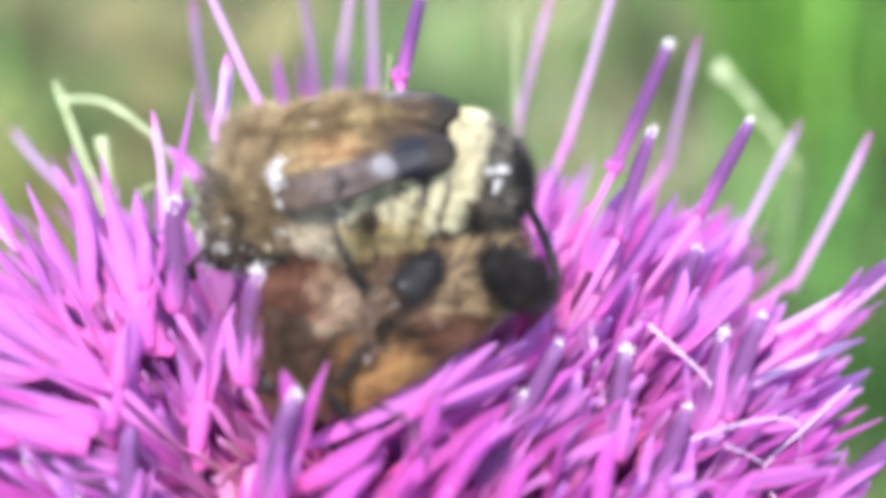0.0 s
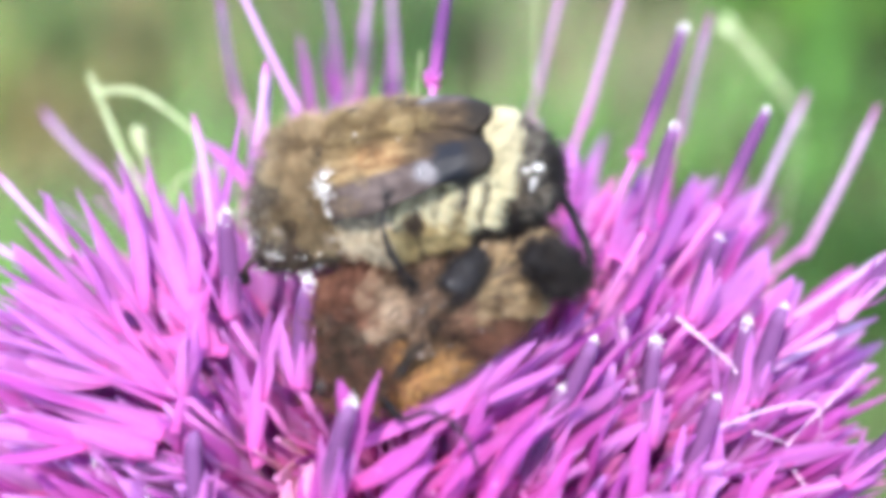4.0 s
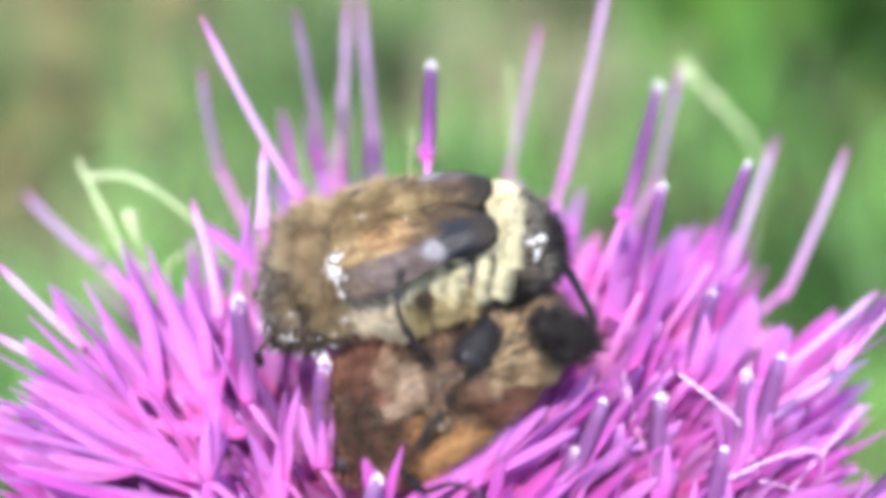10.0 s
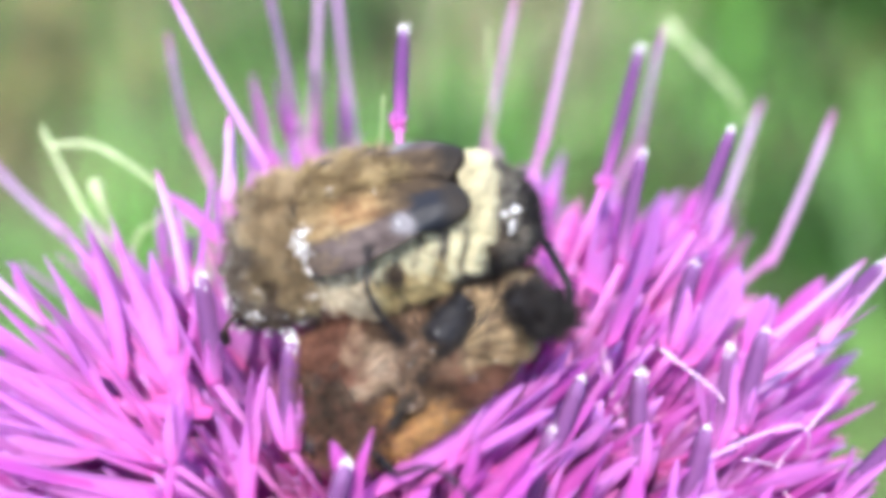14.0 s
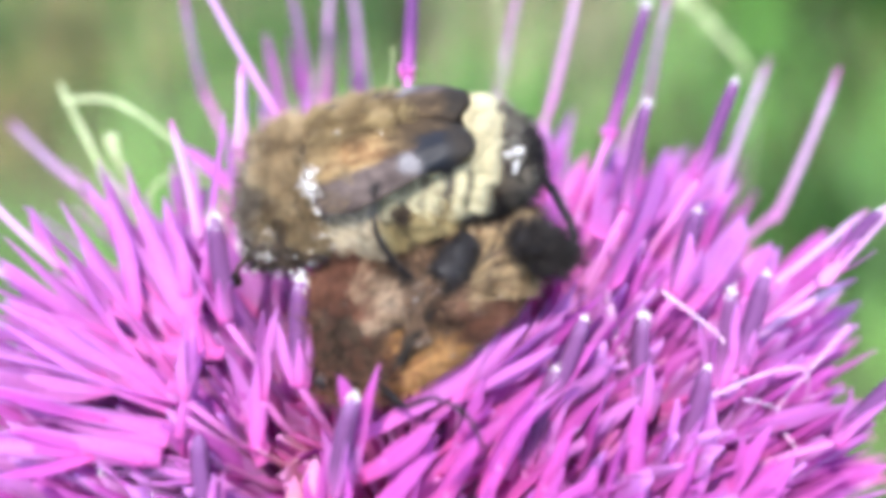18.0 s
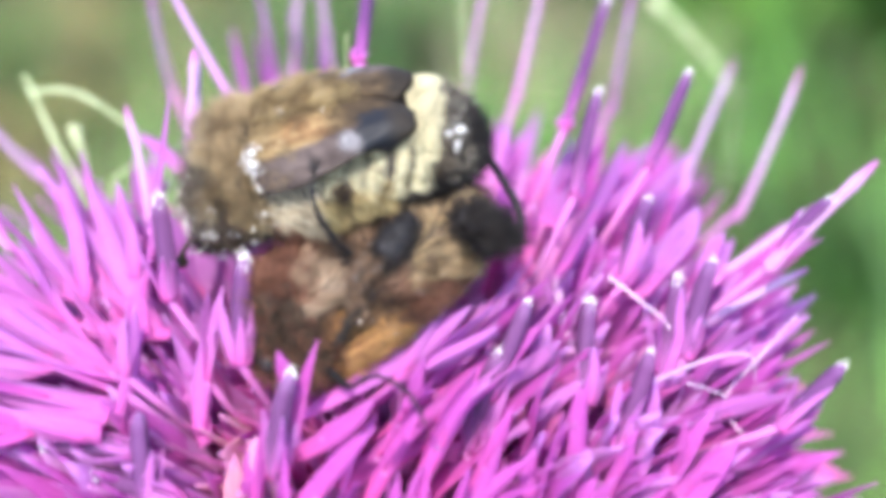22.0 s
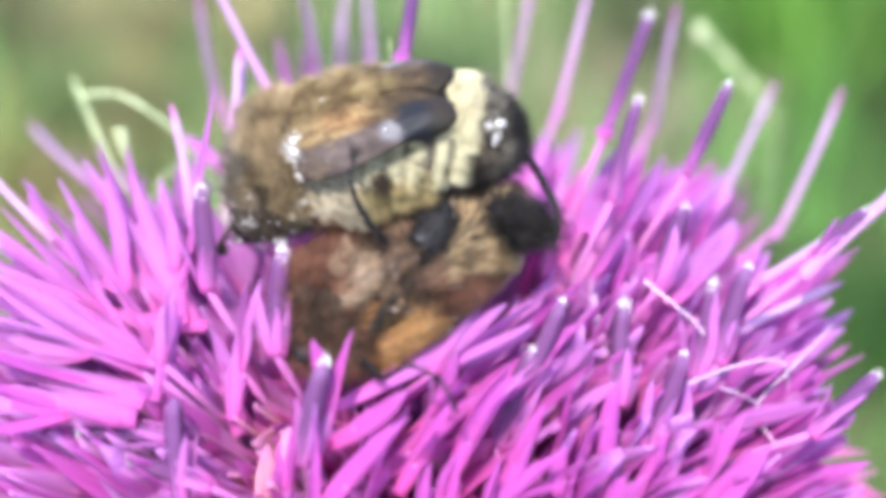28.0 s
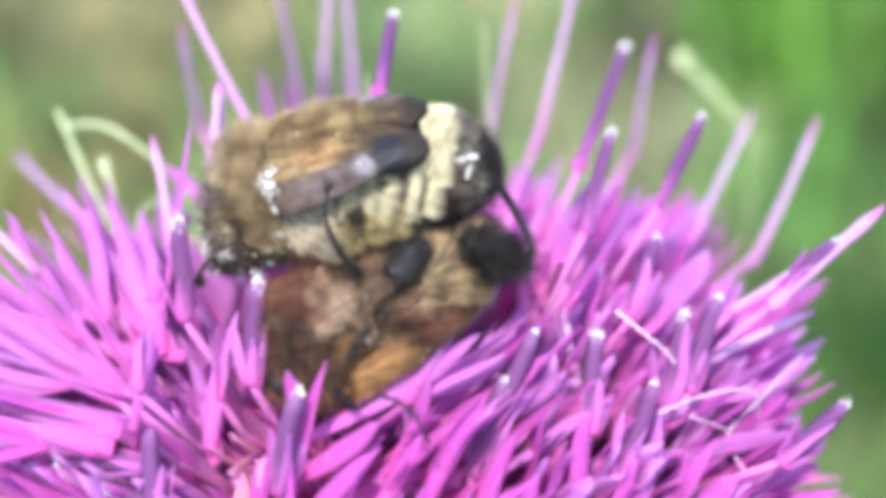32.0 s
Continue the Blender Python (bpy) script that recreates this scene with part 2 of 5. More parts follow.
BROWN_HAIR = hair_material("brown_hair", (0.055, 0.022, 0.016), (0.27, 0.125, 0.085))
AMBER_HAIR = hair_material("amber_hair", (0.25, 0.165, 0.085), (0.64, 0.48, 0.29), 0.55, 0.75)
ROSE_HAIR = hair_material("rosy_sand_hair", (0.30, 0.20, 0.135), (0.66, 0.50, 0.36), 0.55, 0.6)
HAZEL_HAIR = hair_material("hazel_hair", (0.07, 0.042, 0.028), (0.33, 0.21, 0.135))
UMBER_HAIR = hair_material("umber_hair", (0.018, 0.013, 0.010), (0.125, 0.090, 0.064))
STRAW_HAIR = hair_material("straw_hair", (0.20, 0.145, 0.06), (0.58, 0.46, 0.24), 0.55, 0.8)
BLACK_HAIR = hair_material("black_hair", (0.009, 0.008, 0.009), (0.036, 0.029, 0.027), 0.42)
GREEN = plain_material("green_bract", (0.05, 0.10, 0.025), (0.12, 0.20, 0.05), 300, 0.6, 0.0002)
PALE_STALK = plain_material("pale_green_stalk", (0.28, 0.33, 0.17), (0.46, 0.52, 0.30), 500, 0.6, 0.00005)
SILK = plain_material("pale_silk", (0.66, 0.42, 0.62), (0.82, 0.62, 0.78), 600, 0.5)


def ground_material():
    m, t, b, out = nodes_of("meadow_ground")
    co = t.nodes.new("ShaderNodeTexCoord").outputs["Object"]
    col = ramp(t, noise_of(t, co, 5.0, 5), [(0.3, (0.10, 0.075, 0.035)), (0.5, (0.06, 0.085, 0.025)), (0.75, (0.09, 0.15, 0.03))])
    fine = noise_of(t, co, 90.0, 4)
    col = mixed(t, 0.6, col, ramp(t, fine, [(0.3, (0.4, 0.4, 0.4)), (0.7, (1.0, 1.0, 1.0))]), "MULTIPLY")
    t.links.new(col, b.inputs["Base Color"])
    b.inputs["Roughness"].default_value = 0.9
    bumped(t, b, fine, 0.01)
    return m


def grass_material(name, dark, light):
    m, t, b, out = nodes_of(name)
    geo = t.nodes.new("ShaderNodeNewGeometry")
    col = ramp(t, geo.outputs["Random Per Island"], [(0.0, dark), (1.0, light)])
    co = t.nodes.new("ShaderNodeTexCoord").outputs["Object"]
    # Broad patches in the colour, the dark ones standing in for shady clumps.
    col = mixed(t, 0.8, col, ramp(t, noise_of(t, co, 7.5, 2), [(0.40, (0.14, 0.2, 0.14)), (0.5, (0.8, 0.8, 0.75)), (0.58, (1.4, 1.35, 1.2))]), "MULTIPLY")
    t.links.new(col, b.inputs["Base Color"])
    b.inputs["Roughness"].default_value = 0.5
    tr = t.nodes.new("ShaderNodeBsdfTranslucent")
    t.links.new(col, tr.inputs["Color"])
    mix = t.nodes.new("ShaderNodeMixShader")
    mix.inputs[0].default_value = 0.35
    t.links.new(b.outputs[0], mix.inputs[1])
    t.links.new(tr.outputs[0], mix.inputs[2])
    t.links.new(mix.outputs[0], out.inputs["Surface"])
    return m


# ---- shaping helpers ----
WORLD = {}


def mesh_of(name, verts, faces, material, smooth=True):
    me = bpy.data.meshes.new(name)
    me.from_pydata([tuple(v) for v in verts], [], [tuple(f) for f in faces])
    me.materials.append(material)
    if smooth:
        me.polygons.foreach_set("use_smooth", [True] * len(me.polygons))
    return me


def thing(name, m, label, category, kind="", group=""):
    ob = new(name)
    ob.empty_display_size = 0.002
    ob.matrix_basis = m
    WORLD[ob] = m
    return tagged(ob, label, category, group, kind)


def part(name, me, parent, m=None, label="", kind=""):
    """A mesh under a thing or a part, at the world pose m (the parent's own where m is None)."""
    ob = new(name, me)
    ob.parent = parent
    m = WORLD[parent] if m is None else m
    WORLD[ob] = m
    ob.matrix_basis = WORLD[parent].inverted() @ m
    return tagged(ob, label, "", "", kind)


def aim(origin, target, spin=0.0):
    """A pose at origin whose z axis points to target."""
    q = (Vector(target) - Vector(origin)).to_track_quat("Z", "Y")
    return Matrix.Translation(origin) @ q.to_matrix().to_4x4() @ Matrix.Rotation(spin, 4, "Z")


def smooth_line(points, steps=5):
    """A Catmull-Rom line through points."""
    p = [Vector(v) for v in points]
    p = [2 * p[0] - p[1]] + p + [2 * p[-1] - p[-2]]
    out = []
    for a, b, c, d in zip(p, p[1:], p[2:], p[3:]):
        for k in range(steps):
            u = k / steps
            out.append(0.5 * (2 * b + (c - a) * u + (2 * a - 5 * b + 4 * c - d) * u * u + (3 * b - a - 3 * c + d) * u**3))
    return out + [p[-2]]


def tube_shape(points, radii, n=8, steps=5, flat=1.0):
    """Verts and faces of a capped tube along points, its radius running through radii."""
    line = smooth_line(points, steps)
    rr = np.interp(np.linspace(0, 1, len(line)), np.linspace(0, 1, len(radii)), radii)
    verts, faces = [], []
    side = None
    for i, p in enumerate(line):
        ahead = (line[min(i + 1, len(line) - 1)] - line[max(i - 1, 0)]).normalized()
        if side is None:
            side = ahead.orthogonal().normalized()
        side = (side - ahead * side.dot(ahead)).normalized()
        up = ahead.cross(side)
        for k in range(n):
            a = 2 * math.pi * k / n
            verts.append(p + (side * math.cos(a) + up * math.sin(a) * flat) * rr[i])
    m = len(line)
    for i in range(m - 1):
        for k in range(n):
            faces.append((i * n + k, i * n + (k + 1) % n, (i + 1) * n + (k + 1) % n, (i + 1) * n + k))
    verts += [line[0] - (line[1] - line[0]).normalized() * rr[0] * 0.5, line[-1] + (line[-1] - line[-2]).normalized() * rr[-1] * 0.5]
    for k in range(n):
        faces.append((m * n, (k + 1) % n, k))
        faces.append((m * n + 1, (m - 1) * n + k, (m - 1) * n + (k + 1) % n))
    return verts, faces


def loft_shape(rows, n=28, power=2.3, lumps=0.0, seed=0):
    """A closed body along x from rows of (x, half width, top, bottom), in millimetres, with an uneven skin."""
    rows = np.array(rows, float)
    steps = max(16, 4 * len(rows))
    xs = np.linspace(0, 1, steps)
    fine = np.stack([np.interp(xs, np.linspace(0, 1, len(rows)), rows[:, k]) for k in range(4)], 1)
    for _ in range(3):
        fine[1:-1] = (fine[:-2] + 2 * fine[1:-1] + fine[2:]) / 4
    verts, faces = [], []
    for x, hw, top, bot in fine:
        mid, hh = (top + bot) / 2, (top - bot) / 2
        for k in range(n):
            a = 2 * math.pi * k / n
            c, s = math.cos(a), math.sin(a)
            y = hw * math.copysign(abs(c) ** (2 / power), c)
            z = mid + hh * math.copysign(abs(s) ** (2 / power), s)
            g = 1 + lumps * noise.noise(Vector((x * 0.9 + seed, y * 0.9, z * 0.9)))
            verts.append(Vector((x, y * g, mid + (z - mid) * g)) * MM)
    for i in range(steps - 1):
        for k in range(n):
            faces.append((i * n + k, i * n + (k + 1) % n, (i + 1) * n + (k + 1) % n, (i + 1) * n + k))
    faces.append(tuple(range(n)))
    faces.append(tuple(reversed(range((steps - 1) * n, steps * n))))
    return verts, faces


def ball_shape(centre, size, n=12, lumps=0.0):
    """An uneven ball with three half axes, in metres."""
    verts, faces = [], []
    for i in range(1, n):
        for k in range(2 * n):
            a, b = math.pi * i / n, math.pi * k / n
            d = Vector((math.sin(a) * math.cos(b), math.sin(a) * math.sin(b), math.cos(a)))
            g = 1 + lumps * noise.noise(d * 2.1 + Vector(centre) * 500)
            verts.append(Vector(centre) + Vector((d.x * size[0], d.y * size[1], d.z * size[2])) * g)
    m = 2 * n
    for i in range(n - 2):
        for k in range(m):
            faces.append((i * m + k, (i + 1) * m + k, (i + 1) * m + (k + 1) % m, i * m + (k + 1) % m))
    top, low = len(verts), len(verts) + 1
    verts += [Vector(centre) + Vector((0, 0, size[2])), Vector(centre) - Vector((0, 0, size[2]))]
    for k in range(m):
        faces.append((top, k, (k + 1) % m))
        faces.append((low, (n - 2) * m + (k + 1) % m, (n - 2) * m + k))
    return verts, faces


def surface_points(shape, count, rng, keep):
    """Points and outward normals spread over a shape, where keep(point in mm, normal) holds."""
    v = np.array([tuple(p) for p in shape[0]])
    tris = []
    for f in shape[1]:
        for k in range(1, len(f) - 1):
            tris.append((f[0], f[k], f[k + 1]))
    tris = np.array(tris)
    a, b, c = v[tris[:, 0]], v[tris[:, 1]], v[tris[:, 2]]
    cr = np.cross(b - a, c - a)
    area = np.linalg.norm(cr, axis=1)
    pick = rng.choice(len(tris), count * 4, p=area / area.sum())
    u, w = rng.random((2, count * 4))
    flip = u + w > 1
    u[flip], w[flip] = 1 - u[flip], 1 - w[flip]
    pts = a[pick] + (b - a)[pick] * u[:, None] + (c - a)[pick] * w[:, None]
    nor = cr[pick] / (area[pick][:, None] + 1e-20)
    centre = v.mean(0)
    nor[((pts - centre) * nor).sum(1) < 0] *= -1
    good = np.array([keep(p / MM, q) for p, q in zip(pts, nor)], bool)
    return pts[good][:count], nor[good][:count]


def hairs_shape(pts, nor, rng, length, width, lay, lie=0.6, spread=0.35):
    """Thin curved cones on pts: length and width in millimetres, lying over towards lay."""
    n = len(pts)
    lay = np.array(lay, float) / np.linalg.norm(lay)
    tuft = np.array([tuple(noise.noise_vector(Vector(q) * 1500)) for q in pts])
    d = nor + lay * lie + rng.normal(0, spread * 0.6, (n, 3)) + tuft * 0.9
    d /= np.linalg.norm(d, axis=1)[:, None]
    e = d + lay * lie * 0.9 + rng.normal(0, spread * 0.5, (n, 3))
    e /= np.linalg.norm(e, axis=1)[:, None]
    s = np.cross(d, rng.normal(0, 1, (n, 3)))
    s /= np.linalg.norm(s, axis=1)[:, None] + 1e-12
    t = np.cross(d, s)
    ln = length * MM * rng.uniform(0.55, 1.25, (n, 1))
    w = width * MM / 2
    mid, tip = pts + d * ln * 0.5, pts + d * ln * 0.5 + e * ln * 0.5
    ring = [(s, 1.0), (-0.5 * s + 0.87 * t, 1.0), (-0.5 * s - 0.87 * t, 1.0)]
    block = [pts - d * ln * 0.05 + r * w for r, _ in ring] + [mid + r * w * 0.75 for r, _ in ring] + [tip]
    verts = np.stack(block, 1).reshape(-1, 3)
    f = np.array([(0, 1, 4, 3), (1, 2, 5, 4), (2, 0, 3, 5)])
    g = np.array([(3, 4, 6), (4, 5, 6), (5, 3, 6)])
    o = (np.arange(n) * 7)[:, None, None]
    return verts, (f[None] + o).reshape(-1, 4).tolist() + (g[None] + o).reshape(-1, 3).tolist()


def crumbs_shape(pts, sizes, rng):
    """Small uneven eight-sided grains, in metres."""
    base = np.array([(1, 0, 0), (-1, 0, 0), (0, 1, 0), (0, -1, 0), (0, 0, 1), (0, 0, -1)], float)
    tri = np.array([(0, 2, 4), (2, 1, 4), (1, 3, 4), (3, 0, 4), (2, 0, 5), (1, 2, 5), (3, 1, 5), (0, 3, 5)])
    n = len(pts)
    v = base[None] * rng.uniform(0.7, 1.3, (n, 6, 1)) * np.array(sizes)[:, None, None] + np.array(pts)[:, None]
    return v.reshape(-1, 3), (tri[None] + (np.arange(n) * 6)[:, None, None]).reshape(-1, 3).tolist()


# ---- ground and meadow ----
rng = np.random.default_rng(7)


def build_ground():
    """One sheet to the horizon, gently uneven near by."""
    edges = np.concatenate([-np.geomspace(1500, 0.3, 22), np.linspace(-0.2, 0.2, 3), np.geomspace(0.3, 1500, 22)])
    verts, faces = [], []
    n = len(edges)
    for y in edges:
        for x in edges:
            near = 1 / (1 + (x * x + y * y) / 400)
            verts.append((x, y, 0.04 * near * noise.noise(Vector((x * 1.3, y * 1.3, 0)))))
    for i in range(n - 1):
        for k in range(n - 1):
            faces.append((i * n + k, i * n + k + 1, (i + 1) * n + k + 1, (i + 1) * n + k))
    ob = new("ground", mesh_of("ground", verts, faces, ground_material()))
    tagged(ob, "brown and green meadow soil under the grass", "ground", kind="structure")


def blades_shape(xy, height, width, rng, bend=0.35):
    """Curved, tapering, folded grass blades."""
    n = len(xy)
    az = rng.uniform(0, 2 * math.pi, n)
    d = np.stack([np.cos(az), np.sin(az), np.zeros(n)], 1)
    s = np.stack([-np.sin(az), np.cos(az), np.zeros(n)], 1)
    b = rng.uniform(0.1, 1.0, n)[:, None] * bend
    root = np.concatenate([xy, np.full((n, 1), -0.02)], 1)
    verts = []
    for u, w in ((0, 0.8), (0.33, 1.0), (0.66, 0.75), (1.0, 0.05)):
        c = root + d * b * height[:, None] * u * u + np.array([0, 0, 1.0]) * (height[:, None] * (u - 0.25 * b * u * u))
        hw = width[:, None] * w / 2
        verts += [c - s * hw, c + d * hw * 0.5, c + s * hw]
    v = np.stack(verts, 1).reshape(-1, 3)
    f = np.array([(3 * i + k, 3 * i + k + 1, 3 * i + k + 4, 3 * i + k + 3) for i in range(3) for k in range(2)])
    return v, (f[None] + (np.arange(n) * 12)[:, None, None]).reshape(-1, 4).tolist()


def build_grass(name, count, box, tall, wide, dark, light, label, clumps=60):
    x0, x1, y0, y1 = box
    heads = np.stack([rng.uniform(x0, x1, clumps), rng.uniform(y0, y1, clumps)], 1)
    xy = heads[rng.integers(0, clumps, count)] + rng.normal(0, 0.05, (count, 2))
    xy = xy[(xy[:, 1] > 0.16) | (np.abs(xy[:, 0]) > 0.16)]
    h = rng.uniform(*tall, len(xy))
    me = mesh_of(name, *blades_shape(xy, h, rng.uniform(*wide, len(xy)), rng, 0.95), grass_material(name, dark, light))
    tagged(new(name, me), label, "grass", kind="stuff")


build_ground()
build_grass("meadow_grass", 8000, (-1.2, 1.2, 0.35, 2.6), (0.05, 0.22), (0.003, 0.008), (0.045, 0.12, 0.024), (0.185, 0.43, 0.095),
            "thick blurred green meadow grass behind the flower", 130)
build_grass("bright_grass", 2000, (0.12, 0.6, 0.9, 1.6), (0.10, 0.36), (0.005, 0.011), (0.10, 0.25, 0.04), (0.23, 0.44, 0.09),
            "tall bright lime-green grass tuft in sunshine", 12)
build_grass("dry_grass", 1600, (-0.55, -0.26, 0.9, 1.35), (0.04, 0.12), (0.003, 0.007), (0.26, 0.22, 0.10), (0.50, 0.45, 0.22),
            "short dry straw-brown grass between the green", 12)
build_grass("withered_grass", 700, (-0.02, 0.12, 1.0, 1.5), (0.04, 0.14), (0.003, 0.007), (0.26, 0.22, 0.14), (0.50, 0.46, 0.32),
            "withered grey-brown grass among the green blades", 7)
build_grass("brown_grass", 500, (0.27, 0.40, 0.98, 1.12), (0.04, 0.12), (0.003, 0.007), (0.10, 0.075, 0.04), (0.24, 0.18, 0.10),
            "low brown withered grass in a gap", 4)
build_grass("surrounding_grass", 5000, (-2.5, 2.5, -2.5, 0.3), (0.06, 0.22), (0.004, 0.009), (0.05, 0.11, 0.02), (0.15, 0.28, 0.06),
            "green meadow grass round the flower stalk", 120)

# ---- the flower ----
HEART = Vector((0.5, 5.0, -18.5))
flower = thing("knapweed_flower", Matrix.Translation((0.0005, 0.005, 0.0)),
               "magenta-pink knapweed flower with pollen-tipped florets on a green stalk", "flower")
part("stem", mesh_of("stem", *tube_shape([(0.012, 0.02, -0.02), (0.01, 0.016, 0.2), (0.004, 0.009, 0.42), at(0.5, 5, -29)], [0.0026, 0.0024, 0.002, 0.0024], 10), GREEN),
     flower, Matrix(), "ribbed green stalk")


def build_involucre():
    rows = [(0.8, -31), (3.5, -30), (6.2, -27), (7.4, -23.5), (7.0, -20.5), (5.6, -18.6), (2.5, -18.0), (0.2, -17.9)]
    verts, faces = [], []
    n = 24
    for r, z in rows:
        for k in range(n):
            a = 2 * math.pi * k / n
            verts.append(at(HEART.x + r * math.cos(a), HEART.y + r * math.sin(a), z))
    for i in range(len(rows) - 1):
        for k in range(n):
            faces.append((i * n + k, i * n + (k + 1) % n, (i + 1) * n + (k + 1) % n, (i + 1) * n + k))
    faces += [tuple(reversed(range(n))), tuple(range((len(rows) - 1) * n, len(rows) * n))]
    cup = part("involucre", mesh_of("involucre", verts, faces, GREEN), flower, Matrix(), "green scaly cup under the florets")
    v, f = [], []
    for u in np.linspace(0, 1, 6):
        w = 1.5 * (1 - u) ** 0.6 * MM
        for s in (-1, 0, 1):
            v.append((s * w, (0.25 * (1 - s * s) + 0.5 * u * u) * MM, 4.2 * u * MM))
    for i in range(5):
        for k in range(2):
            f.append((3 * i + k, 3 * i + k + 1, 3 * i + k + 4, 3 * i + k + 3))
    scale = mesh_of("bract", v, f, GREEN)
    for row, (r, z) in enumerate(((4.6, -29.4), (6.4, -27.2), (7.4, -24.8), (7.5, -22.4))):
        for k in range(16):
            a = 2 * math.pi * (k + row / 2) / 16
            o = at(HEART.x + r * math.cos(a), HEART.y + r * math.sin(a), z)
            tip = o + Vector((math.cos(a) * (0.9 - 0.3 * row), math.sin(a) * (0.9 - 0.3 * row), 1.0))
            m = aim(o, tip)
            out = m.to_3x3().inverted() @ Vector((math.cos(a), math.sin(a), 0))
            part("bract", scale, cup, m @ Matrix.Rotation(math.atan2(out.y, out.x) - math.pi / 2, 4, "Z"))


build_involucre()


def lobe_mesh(seed, width=0.055, hook=0.06, blunt=0.0, steps=12):
    """A petal lobe of length 1 along z: a thin keeled strap that narrows to its tip."""
    r = random.Random(seed)
    twist, sway, curl = r.uniform(-0.7, 0.7), r.uniform(-1, 1) * hook, r.uniform(0.2, 1) * hook
    verts, faces = [], []
    for i in range(steps + 1):
        u = i / steps
        w = width * (0.56 + 0.44 * math.sin(math.pi * min(1, u * 0.85 + 0.08))) * (1 - u ** (3.2 + blunt)) + 0.004
        cx, cy = sway * math.sin(math.pi * u), curl * (u * u - u * 0.3) + 0.006 * math.sin(9 * u + seed)
        a = twist * u
        for layer in (1, -1):
            for s in (-1, -0.45, 0, 0.45, 1):
                x = s * w
                y = layer * 0.006 * (1.1 - abs(s)) + 0.28 * w * s * s
                verts.append((cx + x * math.cos(a) - y * math.sin(a), cy + x * math.sin(a) + y * math.cos(a), u))
    for i in range(steps):
        o, p = i * 10, i * 10 + 10
        for k in range(4):
            faces.append((o + k, o + k + 1, p + k + 1, p + k))
            faces.append((o + 6 + k, o + 5 + k, p + 5 + k, p + 6 + k))
        faces.append((o + 5, o, p, p + 5))
        faces.append((o + 4, o + 9, p + 9, p + 4))
    t = steps * 10
    faces.append((t, t + 1, t + 2, t + 3, t + 4, t + 9, t + 8, t + 7, t + 6, t + 5))
    faces.append((5, 6, 7, 8, 9, 4, 3, 2, 1, 0))
    return verts, faces


PINK_LOBES = [mesh_of("lobe", *lobe_mesh(k, 0.08, 0.055, 2.5 * (k % 3)), PINK) for k in range(9)]
DEEP_LOBES = [mesh_of("lobe", *lobe_mesh(k + 40, 0.08, 0.055, 2.5 * (k % 3)), DEEP) for k in range(9)]
PALE_LOBES = [mesh_of("lobe", *lobe_mesh(k + 100, 0.08, 0.045, 1.5 * (k % 3)), PALE) for k in range(6)]
PEACH_LOBES = [mesh_of("lobe", *lobe_mesh(k + 60, 0.08, 0.08, 3.0), PEACH) for k in range(3)]


def style_mesh(seed):
    """A slender round style of length 1 along z, gently bent, swollen below its short blunt tip."""
    r = random.Random(seed)
    a, b = r.uniform(-0.05, 0.05), r.uniform(0.02, 0.07)
    line = [(a * math.sin(math.pi * u), b * u * u, u) for u in (0, 0.25, 0.5, 0.7, 0.85, 0.97)]
    return mesh_of("lobe", *tube_shape(line, [0.085, 0.075, 0.066, 0.062, 0.072, 0.05, 0.02], 8, 4), LILAC)


LILAC_LOBES = [style_mesh(k + 20) for k in range(6)]


def anther_mesh(seed):
    """The dark column of fused anthers, length 1 along z, split in five blunt teeth at its top."""
    r = random.Random(seed)
    bend = r.uniform(-0.06, 0.06)
    rows = [(0, 0.045), (0.08, 0.075), (0.35, 0.092), (0.7, 0.09), (0.88, 0.078), (0.97, 0.05), (1.0, 0.012)]
    verts, faces = [], []
    n = 15
    for u, w in rows:
        for k in range(n):
            a = 2 * math.pi * k / n
            g = w * (1 + 0.13 * math.cos(5 * a))
            verts.append((g * math.cos(a) + bend * math.sin(math.pi * u), g * math.sin(a), u))
    for i in range(len(rows) - 1):
        for k in range(n):
            faces.append((i * n + k, i * n + (k + 1) % n, (i + 1) * n + (k + 1) % n, (i + 1) * n + k))
    faces += [tuple(reversed(range(n))), tuple(range((len(rows) - 1) * n, len(rows) * n))]
    return mesh_of("anther_column", verts, faces, ANTHER)


ANTHERS = [anther_mesh(k) for k in range(4)]


def pollen_mesh(seed):
    """A crumbly cap of pollen about the origin, with grains that have run down the sides."""
    r = np.random.default_rng(seed)
    n = 90
    pts = np.stack([r.normal(0, 0.17, n), r.normal(0, 0.17, n), r.normal(0.0, 0.2, n)], 1)
    k = n // 2
    a = r.integers(0, 5, k) * 2 * math.pi / 5 + r.normal(0, 0.15, k)
    pts[:k] = np.stack([0.36 * np.cos(a), 0.36 * np.sin(a), -r.uniform(0.0, 0.9, k)], 1)
    return mesh_of("pollen_tip", *crumbs_shape(pts * MM, r.uniform(0.03, 0.085, n) * MM, r), POLLEN, False)


POLLENS = [pollen_mesh(k) for k in range(4)]
pick = random.Random(11)


def floret_tube(base, top):
    n = (top - base).length
    v, f = tube_shape([(0, 0, 0), (0.0002, 0, n * 0.5), (0, 0, n)], [0.00022, 0.00015, 0.00014, 0.00014], 7, 3)
    return part("floret", mesh_of("floret", v, f, TUBE), flower, aim(base, top))


